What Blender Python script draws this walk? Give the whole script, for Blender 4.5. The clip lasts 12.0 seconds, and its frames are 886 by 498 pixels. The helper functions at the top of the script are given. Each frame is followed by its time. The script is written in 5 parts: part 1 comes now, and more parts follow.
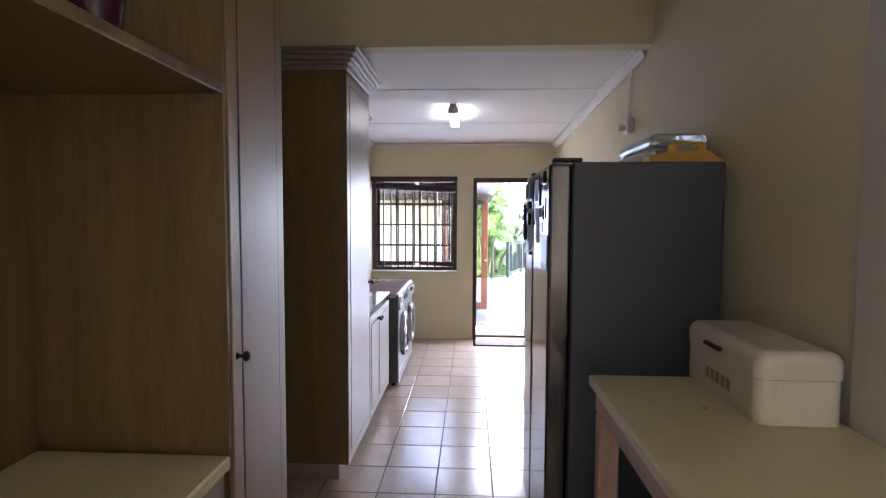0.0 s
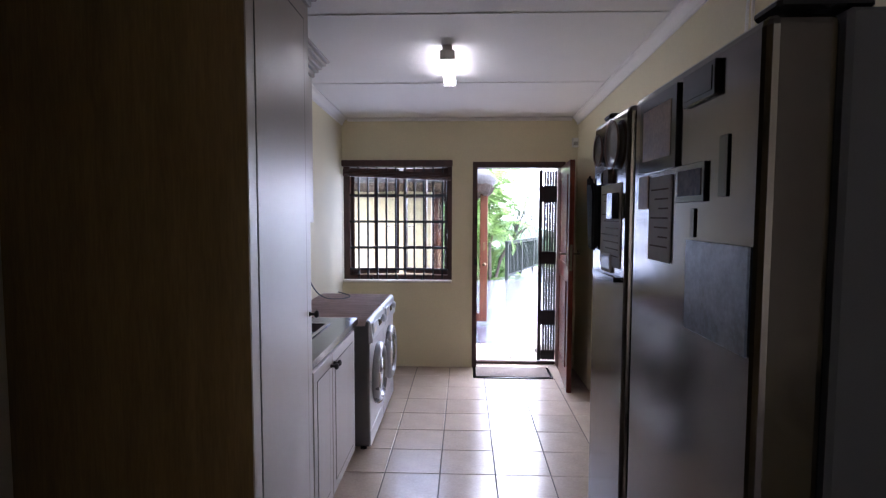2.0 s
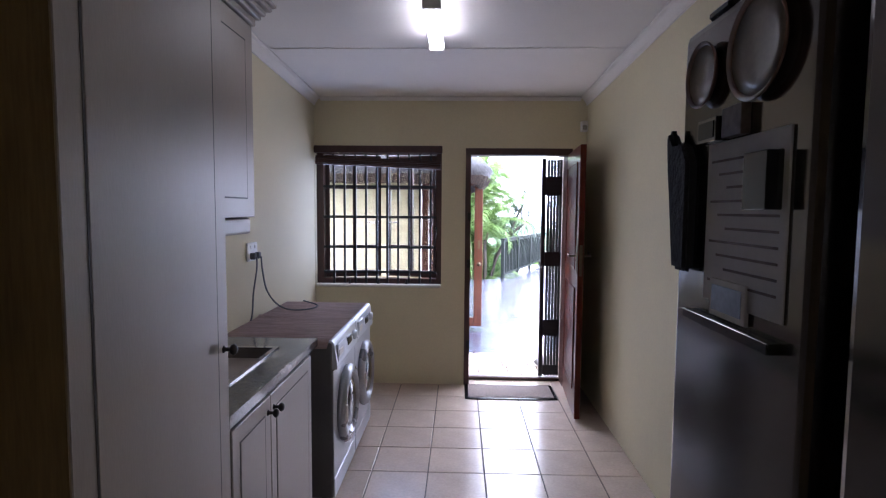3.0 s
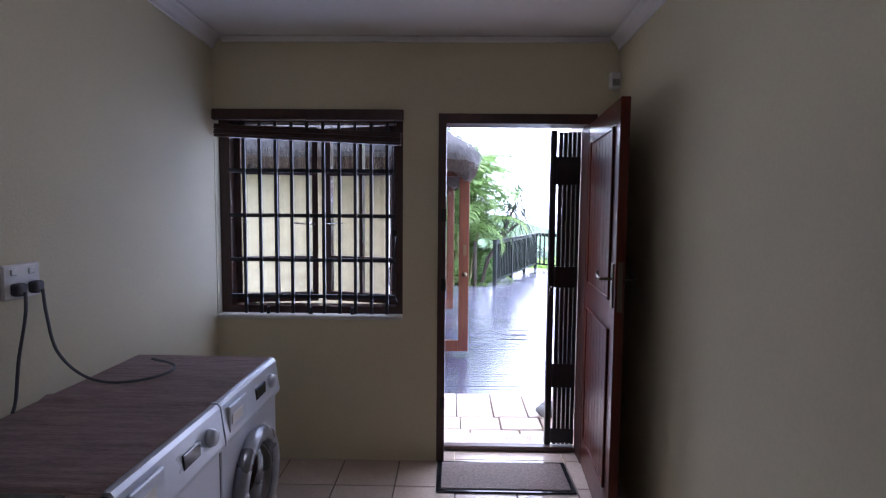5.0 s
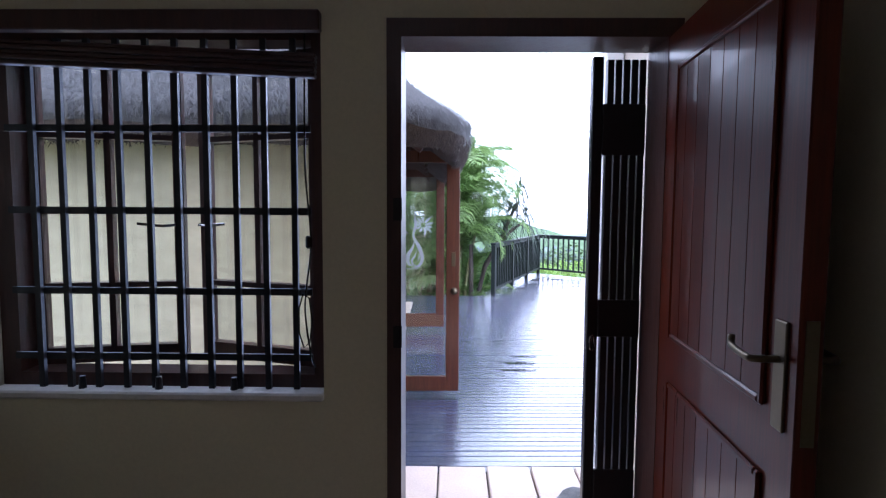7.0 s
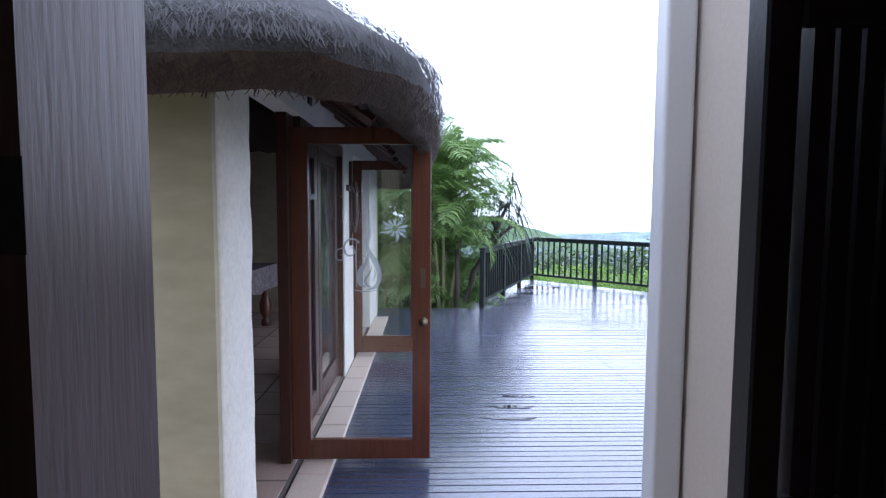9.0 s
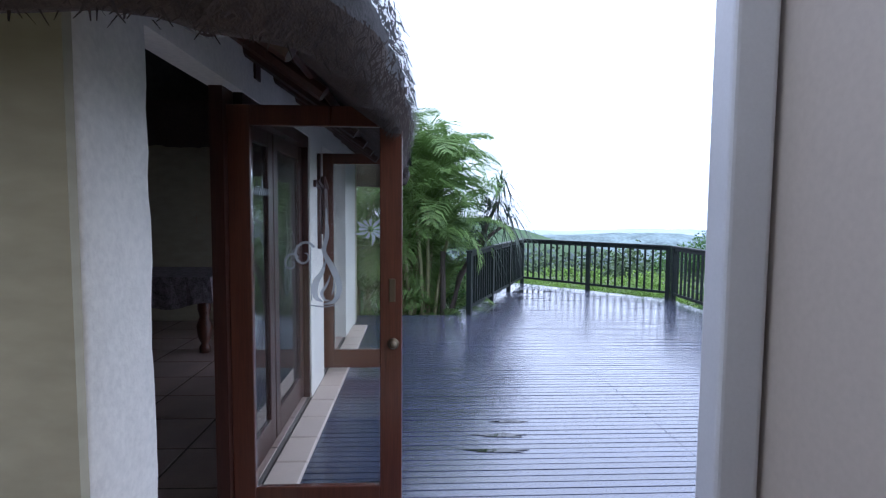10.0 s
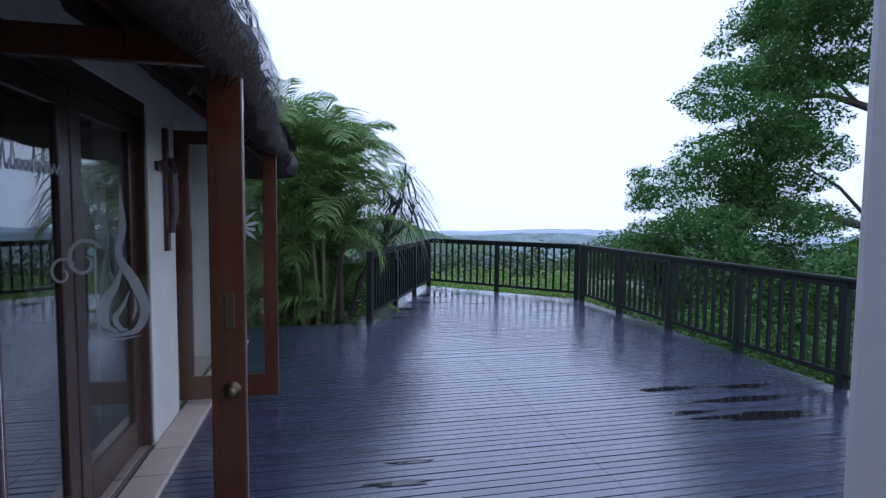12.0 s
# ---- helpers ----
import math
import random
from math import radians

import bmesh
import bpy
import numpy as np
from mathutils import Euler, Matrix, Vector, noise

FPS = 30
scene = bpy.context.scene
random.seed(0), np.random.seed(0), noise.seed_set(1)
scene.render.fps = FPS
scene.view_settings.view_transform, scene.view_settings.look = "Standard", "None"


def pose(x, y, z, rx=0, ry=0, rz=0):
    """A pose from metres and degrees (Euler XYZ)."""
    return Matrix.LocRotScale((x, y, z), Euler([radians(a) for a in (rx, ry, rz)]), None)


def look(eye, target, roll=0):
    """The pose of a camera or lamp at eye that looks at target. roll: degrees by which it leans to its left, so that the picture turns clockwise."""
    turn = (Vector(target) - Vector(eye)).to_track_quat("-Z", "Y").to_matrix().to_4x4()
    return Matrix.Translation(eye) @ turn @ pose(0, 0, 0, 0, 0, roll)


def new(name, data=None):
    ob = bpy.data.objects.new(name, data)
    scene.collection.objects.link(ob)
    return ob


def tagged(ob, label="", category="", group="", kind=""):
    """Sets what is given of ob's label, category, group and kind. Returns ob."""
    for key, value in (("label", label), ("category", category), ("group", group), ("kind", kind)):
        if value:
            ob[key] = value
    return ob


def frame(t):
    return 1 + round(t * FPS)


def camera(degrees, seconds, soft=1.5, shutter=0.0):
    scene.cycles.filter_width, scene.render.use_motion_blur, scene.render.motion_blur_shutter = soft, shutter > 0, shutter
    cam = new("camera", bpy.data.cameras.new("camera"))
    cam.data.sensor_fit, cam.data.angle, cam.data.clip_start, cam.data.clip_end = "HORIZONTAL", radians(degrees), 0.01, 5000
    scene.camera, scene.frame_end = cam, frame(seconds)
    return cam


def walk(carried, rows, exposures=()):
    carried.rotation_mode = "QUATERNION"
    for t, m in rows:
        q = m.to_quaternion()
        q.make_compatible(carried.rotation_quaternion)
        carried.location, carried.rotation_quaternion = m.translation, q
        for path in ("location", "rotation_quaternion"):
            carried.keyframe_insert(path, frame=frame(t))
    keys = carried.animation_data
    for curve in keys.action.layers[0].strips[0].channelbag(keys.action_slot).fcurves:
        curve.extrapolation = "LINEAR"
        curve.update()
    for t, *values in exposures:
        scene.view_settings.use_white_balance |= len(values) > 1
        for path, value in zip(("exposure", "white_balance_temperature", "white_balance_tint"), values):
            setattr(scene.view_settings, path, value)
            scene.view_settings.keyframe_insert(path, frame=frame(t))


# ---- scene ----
cam = camera(78.9, 12.0, soft=1.25)
METRES, EYE, TILT, LEAN, TURN = 7.8, 1.56, 0.0, 0.0, 3.0
ROWS = [
    (0.0, 0.0, 0.0, 0.0, 0.02, -3.54, -0.26),
    (0.5, 0.0014, 0.0429, 0.0006, -0.13, -3.63, -0.13),
    (1.0, 0.001, 0.089, -0.0024, -0.39, -3.65, -0.37),
    (1.5, 0.0037, 0.1382, -0.0032, -0.51, -3.68, -0.27),
    (2.0, 0.0024, 0.1862, -0.0044, -0.72, -3.75, -0.16),
    (2.5, 0.0045, 0.2302, -0.0083, -1.04, -3.85, -0.37),
    (3.0, 0.0114, 0.2762, -0.0061, -1.21, -4.17, -0.44),
    (5.0, 0.0378, 0.466, -0.0084, -2.0, -4.3, -0.5),
    (5.5, 0.0472, 0.5136, -0.0109, -2.09, -4.25, -0.5),
    (6.0, 0.0532, 0.5593, -0.0131, -1.95, -4.22, -0.51),
    (6.5, 0.0569, 0.6037, -0.0134, -1.97, -4.19, -0.52),
    (7.0, 0.0623, 0.6473, -0.0135, -2.13, -4.19, -0.34),
    (7.5, 0.0674, 0.6875, -0.0141, -2.16, -4.16, -0.35),
    (9.5, 0.0968, 0.8496, -0.0135, -3.54, -4.16, -0.38),
    (10.0, 0.1034, 0.886, -0.0159, -4.18, -4.06, -0.44),
    (10.5, 0.1096, 0.9189, -0.0158, -5.36, -4.04, -0.52),
    (11.0, 0.1143, 0.9492, -0.0203, -7.59, -3.93, -0.49),
    (11.5, 0.1224, 0.9689, -0.023, -11.31, -3.95, -0.58),
    (12.0, 0.1304, 0.9863, -0.024, -13.92, -3.87, -0.53),
]
walk(cam, [(t, pose(0, 0, EYE, TILT, LEAN, TURN) @ pose(METRES * x, METRES * y, METRES * z, 90 + pitch, roll, yaw)) for t, x, y, z, yaw, pitch, roll in ROWS],
     exposures=[(0.0, 2.62, 5700, 21), (1.0, 2.35, 5680, 22), (2.0, 1.95, 5600, 23), (3.2, 1.50, 5500, 25), (5.0, 0.78, 5350, 26), (6.5, 0.17, 5300, 23),
                (7.7, -0.2, 5200, 20), (9.3, -0.80, 5350, 18), (10.5, -1.40, 5100, 18), (12.0, -2.10, 5050, 19)])

# ---- world and light ----
world = bpy.data.worlds.new("overcast_sky")
scene.world = world
world.use_nodes = True
wn, wl = world.node_tree.nodes, world.node_tree.links
sky = wn.new("ShaderNodeTexSky")
sky.sky_type, sky.sun_disc = "NISHITA", False
sky.sun_elevation, sky.sun_rotation = radians(62), radians(40)
sky.air_density, sky.dust_density, sky.ozone_density = 1.0, 1.0, 1.0
grey, cloud, puff = wn.new("ShaderNodeHueSaturation"), wn.new("ShaderNodeMix"), wn.new("ShaderNodeTexNoise")
grey.inputs["Saturation"].default_value = 0.25
puff.inputs["Scale"].default_value, puff.inputs["Detail"].default_value = 1.2, 5
veil = wn.new("ShaderNodeMapRange")
veil.inputs["To Min"].default_value, veil.inputs["To Max"].default_value = 0.82, 0.97
wl.new(puff.outputs["Fac"], veil.inputs["Value"])
cloud.data_type = "RGBA"
cloud.inputs[7].default_value = (19.5, 20.2, 21.0, 1)      # bright cloud cover over the sky
wl.new(veil.outputs[0], cloud.inputs[0])
wl.new(sky.outputs[0], grey.inputs["Color"])
wl.new(grey.outputs[0], cloud.inputs[6])
wl.new(cloud.outputs[2], wn["Background"].inputs["Color"])
wn["Background"].inputs["Strength"].default_value = 0.26

sun = new("sun", bpy.data.lights.new("sun", "SUN"))
sun.data.energy, sun.data.angle, sun.data.color = 1.35, radians(25), (1.0, 0.97, 0.93)
sun.matrix_world = look((8, 10, 20), (3, 10, 0))


def area(name, m, w, h, power, color=(1, 1, 1)):
    lamp = new(name, bpy.data.lights.new(name, "AREA"))
    lamp.data.shape, lamp.data.size, lamp.data.size_y = "RECTANGLE", w, h
    lamp.data.energy, lamp.data.color = power, color
    lamp.matrix_world = m
    return lamp


area("window_daylight", look((-0.72, 6.80, 1.42), (-0.72, 3.0, 1.42)), 1.0, 1.0, 4.0, (0.64, 0.76, 1.0))
area("door_daylight", look((0.40, 6.88, 1.0), (0.40, 3.0, 1.0)), 0.6, 1.85, 1.1, (0.80, 0.91, 1.0))
# Fill added to brighten the kitchen, from an assumed window out of view.
area("unseen_kitchen_fill", look((-1.47, -1.6, 1.55), (1.0, -0.9, 1.3)), 0.8, 1.0, 13.5, (1.0, 0.96, 0.90))


# ---- materials ----
def mat(name, color, rough=0.6, metal=0.0, vary=0.12, scale=6.0, fine=120.0, bump=0.05, stretch=(1, 1, 1), spec=0.5, coat=0.0, coat_rough=0.03, island=False, random_tint=0.0):
    m = bpy.data.materials.new(name)
    m.use_nodes = True
    n, l = m.node_tree.nodes, m.node_tree.links
    b = n["Principled BSDF"]
    b.inputs["Metallic"].default_value = metal
    b.inputs["Specular IOR Level"].default_value = spec
    b.inputs["Coat Weight"].default_value, b.inputs["Coat Roughness"].default_value = coat, coat_rough
    tc, mp = n.new("ShaderNodeTexCoord"), n.new("ShaderNodeMapping")
    mp.inputs["Scale"].default_value = stretch
    l.new(tc.outputs["Object"], mp.inputs["Vector"])
    big, small = n.new("ShaderNodeTexNoise"), n.new("ShaderNodeTexNoise")
    big.inputs["Scale"].default_value, big.inputs["Detail"].default_value = scale, 6
    small.inputs["Scale"].default_value, small.inputs["Detail"].default_value = fine, 4
    for t in (big, small):
        l.new(mp.outputs[0], t.inputs["Vector"])
    add = n.new("ShaderNodeMath")
    add.operation = "ADD"
    l.new(big.outputs["Fac"], add.inputs[0])
    l.new(small.outputs["Fac"], add.inputs[1])
    src = add
    if random_tint or island:
        rnd = n.new("ShaderNodeNewGeometry") if island else n.new("ShaderNodeObjectInfo")
        rm = n.new("ShaderNodeMath")
        rm.operation = "MULTIPLY_ADD"
        rm.inputs[1].default_value = random_tint
        l.new(rnd.outputs["Random Per Island" if island else "Random"], rm.inputs[0])
        l.new(add.outputs[0], rm.inputs[2])
        src = rm
    rng = n.new("ShaderNodeMapRange")
    rng.inputs["From Min"].default_value, rng.inputs["From Max"].default_value = 0.65, 1.35 + random_tint
    l.new(src.outputs[0], rng.inputs["Value"])
    mix = n.new("ShaderNodeMix")
    mix.data_type = "RGBA"
    mix.inputs[6].default_value = (*[c * (1 - vary) for c in color], 1)
    mix.inputs[7].default_value = (*[min(1, c * (1 + vary)) for c in color], 1)
    l.new(rng.outputs[0], mix.inputs[0])
    l.new(mix.outputs[2], b.inputs["Base Color"])
    rr = n.new("ShaderNodeMapRange")
    rr.inputs["To Min"].default_value, rr.inputs["To Max"].default_value = max(0.02, rough * 0.8), min(1, rough * 1.2)
    l.new(big.outputs["Fac"], rr.inputs["Value"])
    l.new(rr.outputs[0], b.inputs["Roughness"])
    if bump:
        bp = n.new("ShaderNodeBump")
        bp.inputs["Strength"].default_value, bp.inputs["Distance"].default_value = min(1, bump * 4), 0.004
        l.new(add.outputs[0], bp.inputs["Height"])
        l.new(bp.outputs[0], b.inputs["Normal"])
    return m


def leafy(m, share=0.4):
    """Lets some light through a leaf's material."""
    n, l = m.node_tree.nodes, m.node_tree.links
    b, out = n["Principled BSDF"], n["Material Output"]
    thin, mix = n.new("ShaderNodeBsdfTranslucent"), n.new("ShaderNodeMixShader")
    l.new(b.inputs["Base Color"].links[0].from_socket, thin.inputs["Color"])
    mix.inputs[0].default_value = share
    l.new(b.outputs[0], mix.inputs[1])
    l.new(thin.outputs[0], mix.inputs[2])
    l.new(mix.outputs[0], out.inputs["Surface"])
    return m


def glow(name, color, power):
    m = bpy.data.materials.new(name)
    m.use_nodes = True
    b = m.node_tree.nodes["Principled BSDF"]
    b.inputs["Base Color"].default_value = (*color, 1)
    b.inputs["Emission Color"].default_value = (*color, 1)
    b.inputs["Emission Strength"].default_value = power
    return m


def glass(name, color=(0.95, 0.98, 0.97), rough=0.0):
    m = bpy.data.materials.new(name)
    m.use_nodes = True
    b = m.node_tree.nodes["Principled BSDF"]
    b.inputs["Base Color"].default_value = (*color, 1)
    b.inputs["Transmission Weight"].default_value = 1
    b.inputs["Roughness"].default_value = rough
    b.inputs["IOR"].default_value = 1.45
    return m


CREAM = mat("cream_wall_paint", (0.64, 0.575, 0.385), 0.75, vary=0.05, scale=2.5, fine=90, bump=0.05)
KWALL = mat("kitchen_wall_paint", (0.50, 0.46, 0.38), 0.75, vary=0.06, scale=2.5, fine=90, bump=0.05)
CEIL = mat("white_ceiling_board", (0.72, 0.69, 0.66), 0.8, vary=0.04, scale=3, bump=0.03)
TILE = mat("beige_ceramic_tile", (0.52, 0.42, 0.34), 0.2, vary=0.16, scale=7, fine=60, bump=0.015, random_tint=0.3)
GROUT = mat("dark_grout", (0.10, 0.085, 0.075), 0.85, vary=0.2)
OAKLAM = mat("limed_wood_laminate", (0.168, 0.114, 0.046), 0.42, vary=0.28, scale=1.6, fine=18, bump=0.03, stretch=(10, 10, 0.7))
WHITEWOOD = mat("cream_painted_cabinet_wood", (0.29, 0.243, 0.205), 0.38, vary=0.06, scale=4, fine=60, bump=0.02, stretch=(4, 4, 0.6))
GROOVE = mat("dark_groove_strip", (0.05, 0.04, 0.035), 0.6)
MAHOG = mat("dark_red_varnished_hardwood", (0.085, 0.014, 0.006), 0.30, vary=0.3, scale=3, fine=14, bump=0.004, stretch=(12, 12, 0.6), spec=0.15, coat=0.22, coat_rough=0.06)
HUTWOOD = mat("dark_brown_door_wood", (0.045, 0.016, 0.011), 0.35, vary=0.3, scale=3, fine=14, bump=0.03, stretch=(12, 12, 0.6))
DARKWOOD = mat("dark_stained_frame_wood", (0.052, 0.019, 0.013), 0.4, vary=0.3, scale=4, fine=14, bump=0.04, stretch=(8, 8, 0.8))
ORANGEWOOD = mat("orange_varnished_hardwood", (0.085, 0.026, 0.013), 0.3, vary=0.3, scale=3, fine=14, bump=0.03, stretch=(12, 12, 0.6), coat=0.3)
BLACKMETAL = mat("black_painted_steel", (0.012, 0.012, 0.014), 0.35, vary=0.2, bump=0.02)
KNOB = mat("dark_bronze_knob", (0.02, 0.016, 0.014), 0.35, metal=0.4, vary=0.2, bump=0)
STEEL = mat("brushed_stainless_steel", (0.25, 0.24, 0.24), 0.09, metal=0.95, vary=0.05, scale=3, fine=60, bump=0.0)
FRIDGESTEEL = mat("dark_brushed_steel_door", (0.145, 0.135, 0.128), 0.14, metal=0.95, vary=0.06, scale=3, fine=60, bump=0.0)
FRIDGESIDE = mat("dark_grey_fridge_side", (0.062, 0.065, 0.076), 0.45, vary=0.08, scale=2, fine=400, bump=0.02)
# Shade on the machine's side is put into this colour; its front stays silver.
SHADEDCASING = mat("shaded_appliance_steel", (0.14, 0.14, 0.15), 0.4, metal=0.3, vary=0.08, bump=0)
SILVER = mat("silver_appliance_plastic", (0.60, 0.63, 0.70), 0.3, metal=0.2, vary=0.05, bump=0)
BLACKGLOSS = mat("black_glossy_plastic", (0.012, 0.012, 0.014), 0.12, vary=0.1, bump=0)
WHITEPLASTIC = mat("white_plastic", (0.72, 0.70, 0.66), 0.4, vary=0.04, bump=0)
ENAMEL = mat("cream_enamel", (0.74, 0.68, 0.55), 0.22, vary=0.04, bump=0.005, coat=0.4)
TABLETOP = mat("pale_yellow_laminate", (0.60, 0.55, 0.32), 0.3, vary=0.05, scale=5, bump=0.01)
PINKWOOD = mat("pale_pine_wood", (0.45, 0.30, 0.21), 0.5, vary=0.2, stretch=(10, 10, 0.8))
GRANITE = mat("dark_speckled_granite", (0.10, 0.095, 0.09), 0.14, vary=0.6, scale=120, fine=400, bump=0)
CLOTH = mat("brown_striped_cloth", (0.42, 0.30, 0.265), 0.9, vary=0.42, scale=4, fine=30, bump=0.2, stretch=(1.5, 14, 1))
PLASTER = mat("yellow_ochre_plaster", (0.37, 0.332, 0.232), 0.85, vary=0.16, scale=1.1, fine=9, bump=0.06, stretch=(0.6, 0.6, 1.6))
WHITEPLASTER = mat("white_limewash_plaster", (0.69, 0.65, 0.585), 0.8, vary=0.12, scale=3, fine=40, bump=0.2)
EXTWALL = mat("pale_grey_exterior_paint", (0.42, 0.365, 0.315), 0.7, vary=0.06, scale=1.2, fine=60, bump=0.015)
THATCH = mat("weathered_grey_thatch", (0.042, 0.039, 0.041), 0.85, vary=0.6, scale=14, fine=90, bump=0.25)
THATCHEDGE = mat("brown_cut_thatch", (0.055, 0.038, 0.031), 0.95, vary=0.5, scale=30, fine=160, bump=0.25)
DECKWOOD = mat("wet_dark_deck_board", (0.038, 0.044, 0.078), 0.24, vary=0.45, scale=3.5, fine=50, bump=0.012, stretch=(0.6, 8, 8), random_tint=0.5, coat=0.6, coat_rough=0.22, spec=1.0)
PAVER = mat("pale_concrete_paver", (0.48, 0.39, 0.325), 0.5, vary=0.15, scale=6, fine=90, bump=0.1, random_tint=0.3)
SLATE = mat("brown_interior_slate", (0.34, 0.25, 0.21), 0.35, vary=0.3, scale=3)
GLASS = glass("clear_glass")
# Interior's shade put into the tint; IOR raised for stronger sky reflection.
SHADEGLASS = glass("shade_tinted_door_glass", (0.58, 0.64, 0.68))
SHADEGLASS.node_tree.nodes["Principled BSDF"].inputs["IOR"].default_value = 2.0
LIGHTOAK = mat("tan_wood_laminate", (0.235, 0.155, 0.085), 0.4, vary=0.14, scale=1.6, fine=18, bump=0.03, stretch=(10, 10, 0.7))
FROST = mat("etched_glass", (0.62, 0.66, 0.68), 0.6, vary=0.05, bump=0)
fn, fl = FROST.node_tree.nodes, FROST.node_tree.links
clear, veil_mix = fn.new("ShaderNodeBsdfTransparent"), fn.new("ShaderNodeMixShader")
veil_mix.inputs[0].default_value = 0.5
fl.new(clear.outputs[0], veil_mix.inputs[1])
fl.new(fn["Principled BSDF"].outputs[0], veil_mix.inputs[2])
fl.new(veil_mix.outputs[0], fn["Material Output"].inputs["Surface"])
PALMLEAF = leafy(mat("palm_leaf_green", (0.19, 0.30, 0.085), 0.45, vary=0.45, scale=2, fine=20, bump=0, random_tint=0.5, island=True))
PALMSTEM = mat("palm_cane", (0.20, 0.19, 0.09), 0.6, vary=0.3, stretch=(1, 1, 6))
LEAF = leafy(mat("tree_leaf_green", (0.088, 0.19, 0.042), 0.5, vary=0.75, scale=1.1, fine=8, bump=0, random_tint=0.6, island=True))
HEDGELEAF = leafy(mat("bright_shrub_green", (0.24, 0.38, 0.075), 0.5, vary=0.5, scale=0.8, fine=8, bump=0, random_tint=0.6, island=True))
BARK = mat("grey_brown_bark", (0.075, 0.06, 0.05), 0.9, vary=0.4, scale=10, bump=0.3, stretch=(1, 1, 0.3))
GRASS = mat("hillside_grass", (0.075, 0.10, 0.035), 0.95, vary=0.4, scale=0.02, fine=0.3, bump=0)
TUBE = glow("lit_fluorescent_tube", (1.0, 0.98, 0.93), 4.2)


# ---- builders ----
def box(bm, x0, x1, y0, y1, z0, z1, bevel=0.0, seg=1):
    g = bmesh.ops.create_cube(bm, size=1, matrix=Matrix.LocRotScale(((x0 + x1) / 2, (y0 + y1) / 2, (z0 + z1) / 2), None, (abs(x1 - x0), abs(y1 - y0), abs(z1 - z0))))
    if bevel:
        es = list({e for v in g["verts"] for e in v.link_edges})
        bmesh.ops.bevel(bm, geom=es, offset=bevel, segments=seg, affect="EDGES", profile=0.5)
    return bm


def boxes(*rows, bevel=0.0, seg=1):
    bm = bmesh.new()
    for r in rows:
        box(bm, *r, bevel=bevel, seg=seg)
    return bm


def cyl(bm, p, q, r0, r1=None, n=12):
    p, q = Vector(p), Vector(q)
    m = Matrix.Translation((p + q) / 2) @ (q - p).to_track_quat("Z", "Y").to_matrix().to_4x4()
    bmesh.ops.create_cone(bm, cap_ends=True, segments=n, radius1=r0, radius2=r0 if r1 is None else r1, depth=(q - p).length, matrix=m)
    return bm


def lathe(bm, profile, m=Matrix(), n=20, caps=True):
    rings = []
    for r, z in profile:
        rings.append([bm.verts.new(m @ Vector((r * math.cos(2 * math.pi * i / n), r * math.sin(2 * math.pi * i / n), z))) for i in range(n)])
    for a, b in zip(rings, rings[1:]):
        for i in range(n):
            bm.faces.new((a[i], a[(i + 1) % n], b[(i + 1) % n], b[i]))
    for ring, flip in ((rings[0], True), (rings[-1], False)) if caps else ():
        bm.faces.new(ring[::-1] if flip else ring)
    return bm


def sweep(bm, points, r, n=6):
    pts = [Vector(p) for p in points]
    rings = []
    for i, p in enumerate(pts):
        d = (pts[min(i + 1, len(pts) - 1)] - pts[max(i - 1, 0)]).normalized()
        side = d.cross(Vector((0.13, 0.31, 0.94))).normalized()
        up = side.cross(d)
        rr = r[i] if isinstance(r, (list, tuple)) else r
        rings.append([bm.verts.new(p + (side * math.cos(2 * math.pi * k / n) + up * math.sin(2 * math.pi * k / n)) * rr) for k in range(n)])
    for a, b in zip(rings, rings[1:]):
        for k in range(n):
            bm.faces.new((a[k], a[(k + 1) % n], b[(k + 1) % n], b[k]))
    bm.faces.new(rings[0][::-1])
    bm.faces.new(rings[-1])
    return bm


def curve(points, steps=7):
    """A smooth line through the points given."""
    p = [Vector(q) for q in points]
    p = [p[0] * 2 - p[1]] + p + [p[-1] * 2 - p[-2]]
    out = []
    for a, b, c, d in zip(p, p[1:], p[2:], p[3:]):
        for k in range(steps):
            t = k / steps
            out.append(0.5 * (2 * b + (c - a) * t + (2 * a - 5 * b + 4 * c - d) * t * t + (3 * b - a - 3 * c + d) * t ** 3))
    return out + [p[-2]]


def mesh_of(name, bm, material, smooth=False):
    bmesh.ops.recalc_face_normals(bm, faces=bm.faces)
    me = bpy.data.meshes.new(name)
    bm.to_mesh(me)
    bm.free()
    me.materials.append(material)
    if smooth:
        me.shade_smooth()
    return me


def part(name, bm, material, parent, label="", smooth=False):
    ob = new(name, mesh_of(name, bm, material, smooth))
    ob.parent = parent
    ob.matrix_parent_inverse = parent.matrix_world.inverted()
    if label:
        ob["label"] = label
    return ob


def thing(name, label, category, at=(0, 0, 0), group="", kind=""):
    ob = new(name)
    ob.empty_display_size = 0.1
    ob.matrix_world = Matrix.Translation(at)
    return tagged(ob, label, category, group, kind)


def solid(name, bm, material, label, category, group="", kind="", smooth=False):
    return tagged(new(name, mesh_of(name, bm, material, smooth)), label, category, group, kind)


def structure(name, bm, material, label, category="wall"):
    return solid(name, bm, material, label, category, kind="structure")


def from_arrays(name, verts, faces, material):
    me = bpy.data.meshes.new(name)
    me.from_pydata(verts, [], faces)
    me.materials.append(material)
    return new(name, me)


